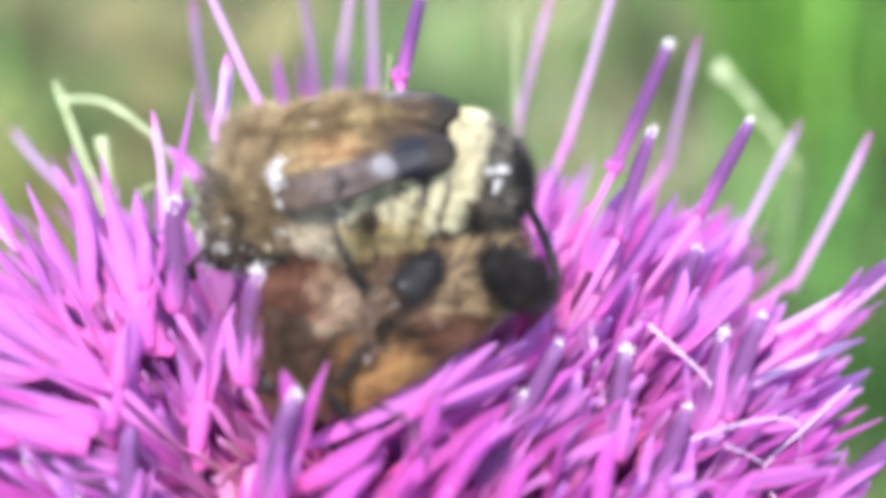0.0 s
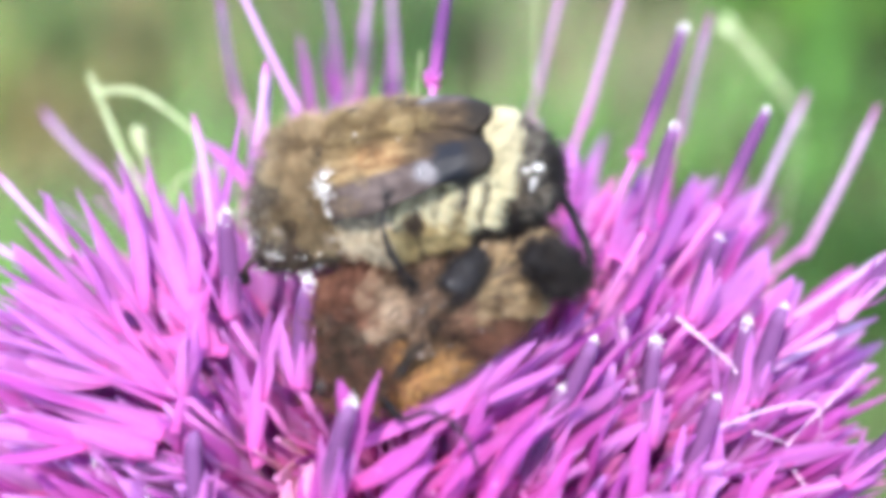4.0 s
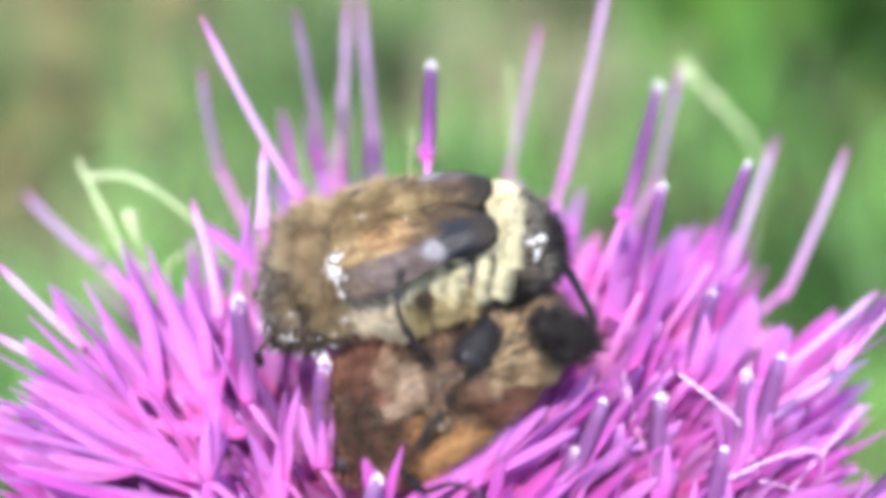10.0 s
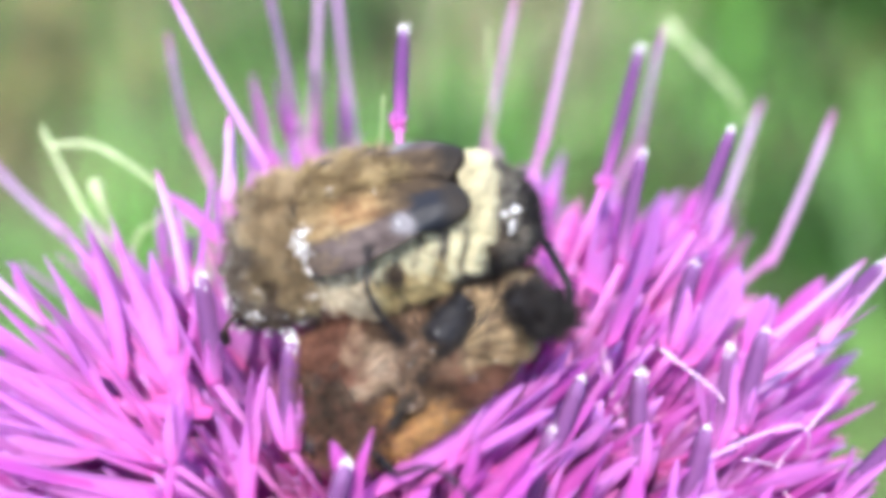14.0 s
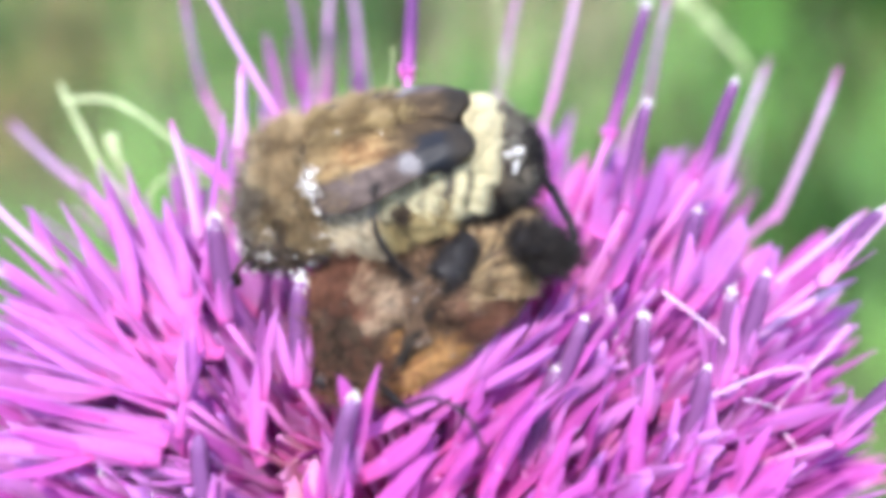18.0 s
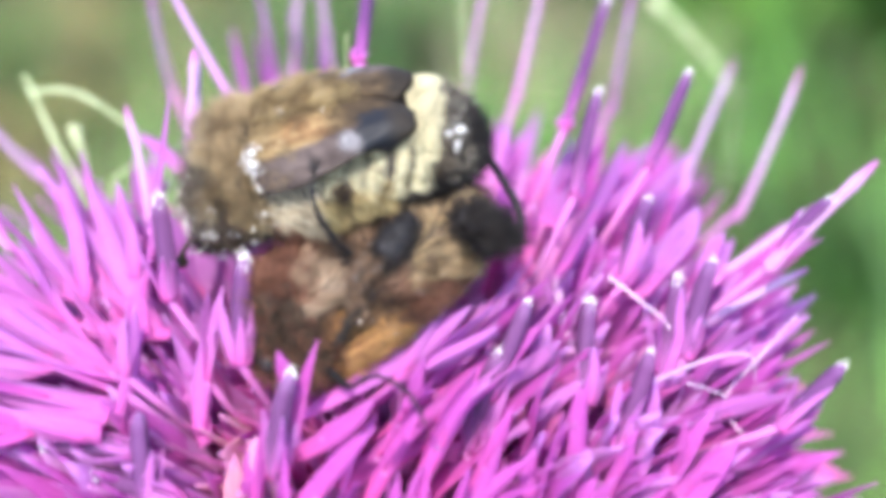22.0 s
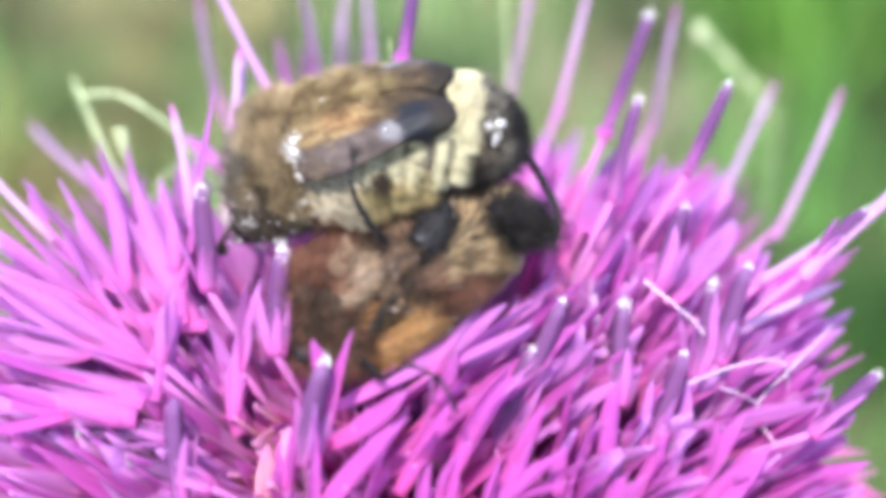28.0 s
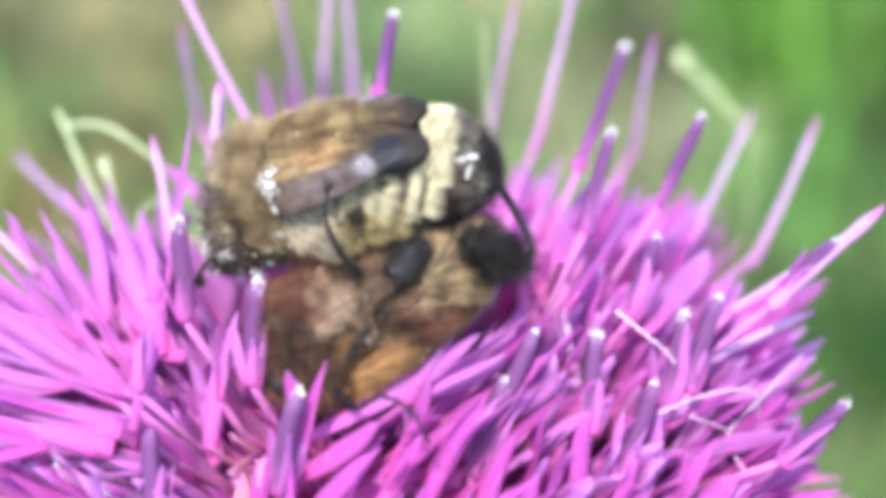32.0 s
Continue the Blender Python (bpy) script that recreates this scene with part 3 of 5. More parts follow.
def lobe_on(floret, meshes, origin, tip, width=0.6, label=""):
    """A lobe of that width, in millimetres, from origin to tip."""
    n, k = (tip - origin).length, width / 0.16 * MM
    return part("lobe", pick.choice(meshes), floret, aim(origin, tip, pick.uniform(0, 6.283)) @ Matrix.Diagonal((k, k, n, 1)), label)


def free(tip):
    """Whether a petal's end leaves the camera's sight of the lower beetle's near side open."""
    return (Vector(tip) - Vector((0.6, -2.5, -4.9))).length > 1.55


DEPTH = Vector((0.5, 3.0, -25.0))


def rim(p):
    """A point of the head's far side pushed back along its ray from the camera, to fit the view."""
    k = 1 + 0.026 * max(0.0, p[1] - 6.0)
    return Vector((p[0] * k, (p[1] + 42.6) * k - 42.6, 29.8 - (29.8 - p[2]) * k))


def root_of(tip):
    """Where a floret with that tip grows from the flower's heart."""
    d = (Vector(tip) - HEART).normalized()
    return at(*(HEART + Vector((d.x * 5.0, d.y * 5.0, 0.3))))


def ray_floret(tip, mid, extra=2, meshes=None, width=0.55):
    """A barren floret with one long lobe from mid to tip and shorter ones beside it."""
    t, q = at(*tip), at(*mid)
    floret = floret_tube(root_of(mid), q)
    deep = 0.06 if meshes in (None, LILAC_LOBES) else 0.5
    lobe_on(floret, meshes or LILAC_LOBES, q - (t - q) * deep, t, width)
    n = (t - q).length
    for _ in range(extra):
        side = Vector((pick.gauss(0, 1), pick.gauss(0, 1), pick.gauss(0, 1))).normalized()
        d = ((t - q).normalized() + side * pick.uniform(0.2, 0.5)).normalized()
        end = q + d * min(0.0055, n * pick.uniform(0.55, 0.95))
        if free((end - at(0, 0, 0)) / MM):
            lobe_on(floret, DEEP_LOBES if tip[1] < -2.4 else PINK_LOBES, q, end, pick.uniform(0.4, 0.65))


def anther_floret(tip, mid, pollen=1.0, cup=1.0):
    """A fertile floret: five narrow lobes round a dark anther column with a cap of pollen."""
    t, q = at(*tip), at(*mid)
    d = (t - q).normalized()
    low = t - d * min(0.0100, max(0.0036, (t - q).length * 0.92))
    floret = floret_tube(root_of(mid), low)
    length = (t - low).length
    stout = 0.0021 + 0.0014 * cup
    part("anther_column", pick.choice(ANTHERS), floret, aim(low, t, pick.uniform(0, 6)) @ Matrix.Diagonal((stout, stout, length, 1)), "dark violet anther column")
    if pollen:
        s = pollen * pick.uniform(0.42, 0.62)
        part("pollen_tip", pick.choice(POLLENS), floret, aim(t, t + d, pick.uniform(0, 6)) @ Matrix.Scale(s, 4), "crumbly white pollen")
    spin = pick.uniform(0, 6.283)
    for k in range(5):
        a = spin + 2 * math.pi * k / 5
        m = aim(low, t)
        out = m.to_3x3() @ Vector((math.cos(a), math.sin(a), 0))
        lobe_on(floret, PINK_LOBES, low + out * 0.0002, low + (d + out * pick.uniform(0.15, 0.45) * cup**2).normalized() * pick.uniform(0.0014, 0.0026) * cup, pick.uniform(0.32, 0.5))


for tip, mid, wide in (((-8.8, 9.5, -2.3), (-8.2, 6.0, -5.0), 0.9),
                       ((-9.8, 10.2, -3.5), (-9.2, 7.6, -5.0), 0.7),
                       ((-7.5, 9.6, -1.0), (-6.7, 6.3, -3.4), 1.3),
                       ((-5.8, 8.9, -0.9), (-5.5, 6.9, -2.6), 1.0),
                       ((-4.4, 11.3, -0.9), (-4.0, 8.7, -2.3), 1.4),
                       ((-3.0, 10.4, -1.0), (-2.9, 8.3, -1.8), 0.9),
                       ((-12.9, 8.1, -4.3), (-10.0, 5.3, -4.9), 0.8),
                       ((-11.7, 9.2, -5.0), (-9.6, 6.5, -5.5), 0.7),
                       ((3.4, 8.8, -1.1), (3.5, 6.6, -1.9), 0.6),
                       ((5.1, 9.3, -1.4), (5.1, 5.8, -3.1), 1.2),
                       ((7.6, 9.6, -2.1), (7.0, 6.1, -3.8), 1.4),
                       ((9.6, 8.4, -2.8), (8.3, 4.9, -4.4), 1.6),
                       ((12.4, 6.3, -4.6), (10.9, 4.0, -5.7), 1.6),
                       ((13.6, 5.8, -5.3), (12.3, 3.5, -6.3), 1.4)):
    tip = Vector(mid) + (Vector(tip) - Vector(mid)) * (0.7 if tip[1] > 8.5 else 1.0)
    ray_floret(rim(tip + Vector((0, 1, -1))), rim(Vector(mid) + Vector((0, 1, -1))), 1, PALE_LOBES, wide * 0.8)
for tip, wide in (((-16.1, 13.8, -9.8), 1.5), ((-13.2, 14.6, -8.3), 1.3), ((-14.6, 14.0, -9.6), 1.4), ((7.3, 23.4, -10.2), 2.0), ((11.7, 18.5, -9.4), 2.0), ((9.6, 21.0, -10.4), 1.7), ((13.4, 16.5, -9.6), 1.7)):
    ray_floret(tip, HEART + (Vector(tip) - HEART) * 0.55, 2, PALE_LOBES, wide)
ray_floret((-6.1, 2.4, 1.9), (-7.0, 1.5, -3.0), 0, PINK_LOBES, 0.5)
for tip, mid, wide in (((-13.9, 5.3, -3.7), (-9.7, 1.6, -6.2), 1.5), ((-15.6, 2.6, -4.9), (-10.3, 0.0, -6.4), 1.4), ((-12.3, 6.9, -3.8), (-9.0, 3.0, -6.2), 1.6),
                       ((-15.1, -1.0, -5.4), (-9.8, -2.0, -6.2), 1.5), ((-14.6, 3.8, -4.2), (-10.2, 0.7, -6.4), 1.2), ((-15.6, 0.6, -4.9), (-10.3, -0.8, -6.6), 1.4),
                       ((-14.9, -2.8, -5.9), (-9.8, -3.4, -6.4), 1.5), ((-11.8, 7.8, -3.5), (-9.3, 3.8, -5.9), 1.3), ((-10.1, 6.2, -3.9), (-8.0, 2.4, -5.7), 1.5),
                       ((-14.4, -4.6, -6.5), (-10.1, -4.6, -6.8), 1.5)):
    ray_floret(tip, mid, 3, PALE_LOBES, wide * 0.62)
    ray_floret(Vector(tip) * 0.97 + Vector((0.5, 0.9, -0.5)), mid, 2, PINK_LOBES, wide * 0.5)
ray_floret((-7.1, -1.9, -3.5), (-7.3, -3.4, -6.2), 0, PINK_LOBES, 0.5)
ray_floret((18.8, 7.2, -3.1), (14.4, 1.7, -4.1), 0)
anther_floret((16.7, 4.5, -3.4), (14.4, 1.7, -4.1))
anther_floret((16.8, -0.2, -7.1), (14.3, -2.5, -8.0))
anther_floret((-10.1, -4.1, -7.9), (-7.5, -4.6, -7.6))
anther_floret((-8.5, -5.0, -8.2), (-6.6, -5.8, -8.2))
anther_floret((-6.8, -3.9, -6.5), (-6.3, -6.0, -8.5), 0)
ray_floret((-7.7, 0.1, -5.1), (-7.2, -3.6, -7.2), 1, PINK_LOBES, 0.4)
for tip in ((-5.2, -3.6, -7.9), (-4.6, -4.4, -7.7), (-4.4, -3.2, -7.4), (-3.9, -4.9, -8.3), (-2.9, -3.8, -7.6), (-5.0, -4.9, -8.6), (-3.4, -5.6, -8.4)):
    ray_floret(tip, HEART + (Vector(tip) - HEART) * 0.72, 3, PEACH_LOBES, 1.3)
ray_floret((-3.3, -4.3, -7.3), (-3.1, -5.1, -9.8), 3, PEACH_LOBES, 1.0)
ray_floret((-3.8, -4.2, -8.0), (-3.7, -5.1, -10.2), 3, PEACH_LOBES, 0.9)
ray_floret((-2.7, -4.5, -8.0), (-2.4, -5.2, -10.0), 2, PEACH_LOBES, 1.1)
ray_floret((-6.4, 0.7, -6.8), (-5.4, -1.7, -8.1), 3, PINK_LOBES, 0.9)
ray_floret((10.2, -1.1, -6.9), (9.2, -3.9, -8.6), 3, PINK_LOBES, 1.0)
ray_floret((13.0, -2.8, -8.4), (11.1, -4.4, -9.6), 3, DEEP_LOBES, 1.0)
ray_floret((1.0, -4.2, -6.2), (-0.6, -5.2, -7.8), 2, DEEP_LOBES, 0.7)
ray_floret((-2.6, -5.2, -5.3), (-2.8, -6.4, -8.2), 1, DEEP_LOBES, 0.5)
ray_floret((1.0, -4.9, -5.0), (-0.7, -5.3, -6.3), 1, DEEP_LOBES, 0.64)
ray_floret((1.1, -5.8, -5.4), (-0.8, -6.8, -7.5), 1, DEEP_LOBES, 0.68)
ray_floret((1.9, -7.1, -6.1), (1.6, -7.8, -7.8), 1, DEEP_LOBES, 0.68)
ray_floret((4.2, -4.0, -5.0), (3.0, -4.9, -7.0), 1, DEEP_LOBES, 0.68)
ray_floret((6.1, -5.9, -6.3), (3.8, -6.7, -8.1), 1, DEEP_LOBES, 0.68)
ray_floret((6.9, -4.4, -6.0), (6.0, -5.8, -8.8), 1, DEEP_LOBES, 0.77)
ray_floret((4.0, -6.6, -6.3), (3.5, -7.2, -8.0), 1, DEEP_LOBES, 0.59)
ray_floret((5.0, -5.8, -6.1), (4.1, -6.4, -7.8), 1, DEEP_LOBES, 0.68)
ray_floret((8.6, -6.0, -7.1), (7.6, -6.5, -8.5), 1, DEEP_LOBES, 0.68)
ray_floret((10.6, -5.3, -7.7), (9.3, -5.8, -9.0), 1, DEEP_LOBES, 0.68)
ray_floret((2.8, -6.4, -5.7), (2.2, -7.3, -7.8), 1, DEEP_LOBES, 0.68)
ray_floret((0.3, -6.9, -5.6), (-0.2, -7.8, -7.6), 1, DEEP_LOBES, 0.68)
ray_floret((7.8, -3.0, -5.6), (7.5, -4.3, -8.3), 1, DEEP_LOBES, 0.68)
ray_floret((5.4, -4.3, -5.8), (4.5, -5.1, -7.7), 1, DEEP_LOBES, 0.59)
ray_floret((12.1, -2.7, -7.0), (10.6, -3.8, -9.3), 1, DEEP_LOBES, 0.68)
ray_floret((-1.8, -6.1, -5.7), (-2.0, -7.3, -8.2), 1, DEEP_LOBES, 0.59)
ray_floret((2.4, -5.0, -5.3), (1.3, -5.9, -7.2), 1, DEEP_LOBES, 0.59)
ray_floret((9.4, -4.1, -6.7), (8.6, -5.2, -8.9), 1, DEEP_LOBES, 0.77)
ray_floret((-10.4, 21.2, -2.8), (-10.2, 23.0, -9.2), 0, LILAC_LOBES, 0.38)
ray_floret((-9.1, 14.1, 3.1), (-5.6, 11.5, -3.2), 0, LILAC_LOBES, 0.38)
ray_floret((-6.2, 21.1, 0.2), (-5.5, 24.5, -9.0), 0, LILAC_LOBES, 0.38)
ray_floret((-4.0, 25.4, -1.2), (-4.7, 23.5, -9.5), 0, LILAC_LOBES, 0.38)
ray_floret((-3.6, 26.9, -1.6), (-2.7, 25.0, -11.2), 0, LILAC_LOBES, 0.38)
anther_floret((-0.1, 14.0, 0.9), (-0.2, 7.8, -0.2), 1.0, 0.5)
for tip in ((-5.7, 22.5, -4.6), (-4.3, 23.5, -5.2), (-6.9, 22.0, -5.4), (-3.2, 23.8, -5.8)):
    ray_floret(tip, Vector(tip) * 0.8 + Vector((-0.9, 4.6, -6.2)), 1, PALE_LOBES, 0.8)
ray_floret((4.7, 24.4, -2.1), (3.5, 23.5, -10.2), 0, LILAC_LOBES, 0.38)
ray_floret((7.8, 23.6, 1.7), (6.0, 20.6, -7.6), 0, LILAC_LOBES, 0.38)
anther_floret((9.5, 17.8, -1.9), (7.3, 9.8, -4.2), 1.0, 0.5)
ray_floret((11.2, 22.5, -3.3), (10.6, 23.8, -10.2), 0, LILAC_LOBES, 0.38)
anther_floret((8.6, 8.5, -1.2), (7.5, 4.5, -3.8), 1.0, 0.5)
anther_floret((12.2, 10.8, -1.6), (10.2, 6.2, -3.6), 1.0, 0.5)
ray_floret((16.3, 24.0, -7.7), (13.1, 16.0, -9.8), 0, LILAC_LOBES, 0.38)
ray_floret((18.4, 19.6, -5.7), (15.9, 16.6, -11.4), 0, LILAC_LOBES, 0.38)
ray_floret((17.4, 8.5, -6.0), (13.5, 4.4, -6.2), 0, LILAC_LOBES, 0.38)
ray_floret((-20.5, 25.8, -12.4), (-15.3, 17.0, -10.3), 0, LILAC_LOBES, 0.38)
ray_floret((-16.4, 6.8, -3.9), (-12.9, 4.1, -5.4), 1, LILAC_LOBES, 0.38)
ray_floret((-16.3, 4.3, -5.2), (-11.8, 2.0, -6.2), 1, LILAC_LOBES, 0.38)
ray_floret((-16.1, 1.8, -6.6), (-9.7, 0.9, -6.6), 2, PINK_LOBES, 0.65)
ray_floret((-9.2, 9.4, -2.4), (-7.9, 5.4, -4.8), 0, LILAC_LOBES, 0.38)
ray_floret((-6.4, 9.4, -0.2), (-6.1, 6.6, -1.9), 0, LILAC_LOBES, 0.38)
anther_floret((-6.5, 1.2, -1.4), (-6.1, -0.5, -4.1))
anther_floret((-3.5, -0.5, -2.7), (-3.5, -2.0, -4.7))
anther_floret((-1.6, -4.9, -4.0), (-1.9, -5.6, -5.8))
ray_floret((-0.8, -4.0, -3.4), (-1.6, -5.2, -6.3), 2, DEEP_LOBES, 0.65)
anther_floret((5.9, -0.3, -4.5), (5.1, -1.5, -6.2))
anther_floret((5.0, -1.4, -5.7), (4.2, -2.9, -7.6))
ray_floret((5.9, 0.4, -3.9), (1.4, -2.7, -6.1), 2, PINK_LOBES, 0.9)
ray_floret((4.8, -1.1, -3.9), (1.6, -3.1, -5.8), 2, PINK_LOBES, 0.9)
ray_floret((4.0, -0.7, -4.4), (0.3, -2.6, -6.0), 2, PINK_LOBES, 0.9)
ray_floret((7.0, 3.2, -5.6), (7.5, 1.0, -7.6), 1, LILAC_LOBES, 0.38)
for tip, mid, wide in (((6.7, 1.2, -4.7), (2.8, -1.9, -7.2), 1.1), ((6.4, -0.4, -5.4), (2.9, -3.0, -7.4), 1.2), ((7.5, 1.8, -5.5), (4.6, -1.0, -8.0), 1.1), ((5.3, -2.0, -6.0), (2.2, -3.8, -7.8), 1.1),
                       ((7.0, -1.4, -6.3), (4.0, -3.6, -8.6), 1.2), ((3.4, -3.0, -6.4), (1.0, -4.4, -8.0), 1.0), ((8.4, 0.0, -6.6), (5.8, -2.2, -9.0), 1.1)):
    ray_floret(tip, mid, 3, DEEP_LOBES, wide)
anther_floret((8.1, 1.3, -5.6), (7.9, -1.8, -8.2))
anther_floret((11.2, 2.0, -5.0), (10.6, -0.1, -6.9))
anther_floret((12.3, 2.0, -4.3), (11.5, 0.2, -6.5))
anther_floret((10.0, -1.4, -5.7), (9.2, -3.1, -7.4))
anther_floret((10.4, 5.8, -4.2), (9.4, 3.0, -5.9))
ray_floret((4.1, -2.9, -5.2), (3.0, -4.0, -6.8), 2, DEEP_LOBES, 0.65)
ray_floret((2.4, -2.7, -5.0), (1.6, -4.0, -6.8), 2, DEEP_LOBES, 0.65)
ray_floret((15.5, 3.5, -7.4), (12.0, 0.7, -8.1), 2, PINK_LOBES, 0.65)
ray_floret((15.9, 0.8, -9.0), (11.9, -0.8, -9.1), 2, PINK_LOBES, 0.65)
ray_floret((16.6, 5.5, -6.9), (12.2, 2.1, -7.2), 0, LILAC_LOBES, 0.38)
ray_floret((-6.9, -1.8, -3.7), (-7.2, -3.2, -5.7), 2, PINK_LOBES, 0.65)
ray_floret((-4.5, 0.7, -4.7), (-4.9, -1.7, -7.0), 2, PINK_LOBES, 0.65)
ray_floret((-6.3, 8.3, 0.5), (-6.3, 6.6, -1.9), 0, LILAC_LOBES, 0.38)


def fill_florets(count):
    """The mass of the head: florets all round the heart, kept short under the beetles."""
    for k in range(count):
        az = k * 2.39996 + pick.uniform(-0.2, 0.2)
        u = (k + 0.5) / count
        splay = radians(8 + 58 * u**0.75 + pick.uniform(-5, 5))
        n = 17.2 + 1.0 * u + 1.5 * math.sin(az) + 0.8 - 5.5 * pick.random() ** 1.4
        d = Vector((math.cos(az) * math.sin(splay), math.sin(az) * math.sin(splay), math.cos(splay)))
        tip = HEART + Vector((d.x * 4, d.y * 4, 0)) + d * (n - 3.0)
        if abs(tip.x) < 6.8 and -3.6 < tip.y < 6.0:
            tip = HEART + (tip - HEART) * min(1.0, (9.5 - HEART.z - 18.5) / max(1.0, tip.z - HEART.z))
        if tip.y > 3:
            tip = HEART + (tip - HEART) * (0.72 if tip.x < -7 else 0.86)
        if tip.y < -2 and abs(tip.x) < 9:
            tip = HEART + (tip - HEART) * 0.82
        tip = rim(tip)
        mid = HEART + (tip - HEART) * pick.uniform(0.36, 0.62)
        if k % 10 == 2:
            anther_floret(tip, HEART + (tip - HEART) * 0.75, pick.choice((0, 0, 0.6)))
            continue
        floret = floret_tube(root_of(mid), at(*mid))
        for j in range(10):
            side = Vector((pick.gauss(0, 1), pick.gauss(0, 1), pick.gauss(0, 1))).normalized()
            e = ((tip - mid).normalized() + side * pick.uniform(0.03, 0.2)).normalized()
            end = mid + e * (tip - mid).length * pick.uniform(0.75, 1.05)
            if free(end):
                lobe_on(floret, pick.choice((DEEP_LOBES, DEEP_LOBES, PINK_LOBES, PALE_LOBES) if tip.y > -1 else (DEEP_LOBES, DEEP_LOBES, DEEP_LOBES, PINK_LOBES)), at(*mid), at(*end), pick.uniform(0.6, 1.5))


fill_florets(115)


def inner_florets(count):
    """Short young florets that close the gaps over the heart on the near side."""
    for k in range(count):
        az = -math.pi * (0.08 + 0.84 * ((k * 0.618) % 1.0))
        splay = radians(pick.uniform(8, 62))
        d = Vector((math.cos(az) * math.sin(splay), math.sin(az) * math.sin(splay), math.cos(splay)))
        tip = HEART + Vector((d.x * 5, d.y * 5, 0)) + d * pick.uniform(7.0, 9.5)
        mid = HEART + Vector((d.x * 5, d.y * 5, 0)) + d * pick.uniform(1.5, 3.5)
        floret = floret_tube(root_of(mid), at(*mid))
        for j in range(8):
            side = Vector((pick.gauss(0, 1), pick.gauss(0, 1), pick.gauss(0, 1))).normalized()
            e = (d + side * pick.uniform(0.08, 0.38)).normalized()
            end = mid + e * (tip - mid).length * pick.uniform(0.8, 1.1)
            if free(end):
                lobe_on(floret, PALE_LOBES if j % 4 == 0 else DEEP_LOBES, at(*mid), at(*end), pick.uniform(0.7, 1.4))


inner_florets(84)


def mantle_florets(count):
    """Broad-petalled florets that close the upper face of the head round the beetles."""
    made, k = 0, 0
    while made < count:
        k += 1
        x, y = -17.5 + 35.0 * ((k * 0.7548777) % 1.0), -6.5 + 19.5 * ((k * 0.5698403) % 1.0)
        if (abs(x) < 6.7 and y < 6.3) or (abs(x) > 13 and y > 9) or (x < -7.5 and y > 6.5) or (x < -11 and y > 4.0):
            continue
        tip = Vector((x, y, -5.7 + 0.16 * (y - 3.0) - 0.36 * max(0.0, abs(x) - 8.0) + 0.7 - 3.4 * pick.random() ** 1.3))
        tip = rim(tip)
        mid = DEPTH + (tip - DEPTH) * pick.uniform(0.52, 0.66)
        floret = floret_tube(root_of(mid), at(*mid))
        for j in range(9):
            end = tip + Vector((pick.gauss(0, 0.6), pick.gauss(0, 0.6), pick.gauss(-0.3, 0.5)))
            if free(end):
                lobe_on(floret, PALE_LOBES if j % 3 == 0 else DEEP_LOBES, at(*mid), at(*end), pick.uniform(1.3, 2.3) if j % 3 == 0 else pick.uniform(0.6, 1.3))
        made += 1


mantle_florets(135)


def corolla_mass(count):
    """The crowd of petals further in, too many to tell apart: one joined part."""
    shapes = [np.array(lobe_mesh(k + 80, 0.08, 0.06, 2.0, 6)[0]) for k in range(5)]
    faces = np.array([f for f in lobe_mesh(80, 0.08, 0.06, 2.0, 6)[1] if len(f) == 4])
    verts, quads = [], []
    for k in range(count):
        az, splay = k * 2.39996, radians(6 + 88 * ((k + 0.5) / count) ** 0.7)
        d = Vector((math.cos(az) * math.sin(splay), math.sin(az) * math.sin(splay), math.cos(splay)))
        side = Vector((pick.gauss(0, 1), pick.gauss(0, 1), pick.gauss(0, 1))).normalized()
        foot = HEART + Vector((d.x * 4.5, d.y * 4.5, 0))
        a = foot + d * pick.uniform(3.0, 8.0)
        b = a + (d + side * pick.uniform(0.05, 0.4)).normalized() * pick.uniform(4.0, 7.0)
        if not free(b):
            continue
        over = 6.8 if b.y > -3.5 else 0
        if abs(b.x) < over and b.y < 6.2 and b.z > -8.2:
            b = a + (b - a) * max(0.25, (-8.2 - a.z) / max(0.1, b.z - a.z))
            if a.z > -9.5:
                continue
        m = aim(at(*a), at(*b), pick.uniform(0, 6.283)) @ Matrix.Diagonal((pick.uniform(0.6, 1.2) / 0.16 * MM,) * 2 + ((b - a).length * MM, 1))
        mat = np.array(m)
        v = shapes[k % 5]
        quads.append(faces + len(verts) * len(v))
        verts.append(v @ mat[:3, :3].T + mat[:3, 3])
    part("inner_petals", mesh_of("inner_petals", np.concatenate(verts), np.concatenate(quads).tolist(), mass_material()), flower, Matrix(), "crowded deep pink inner petals", "stuff")


corolla_mass(6500)

# ---- the upper beetle ----
SMALL = 0.98
UPPER = Matrix.Translation(at(-1.3, 1.7, 0.45)) @ pose(0, 0, 0, -16, 16.5, 180)
LOWER = Matrix.Translation(at(0.8, -0.2, -4.85)) @ pose(0, 0, 0, -150, 28, 203)


def scaled(shape, k):
    return [Vector(v) * k for v in shape[0]], shape[1]


def fur_part(parent, name, shape, count, keep, length, width, lay, material, label, lie=0.6, spread=0.35):
    pts, nor = surface_points(shape, count, rng, keep)
    if len(pts) < 30:
        return
    part(name, mesh_of(name, *hairs_shape(pts, nor, rng, length, width, lay, lie, spread), material), parent, None, label, "stuff")


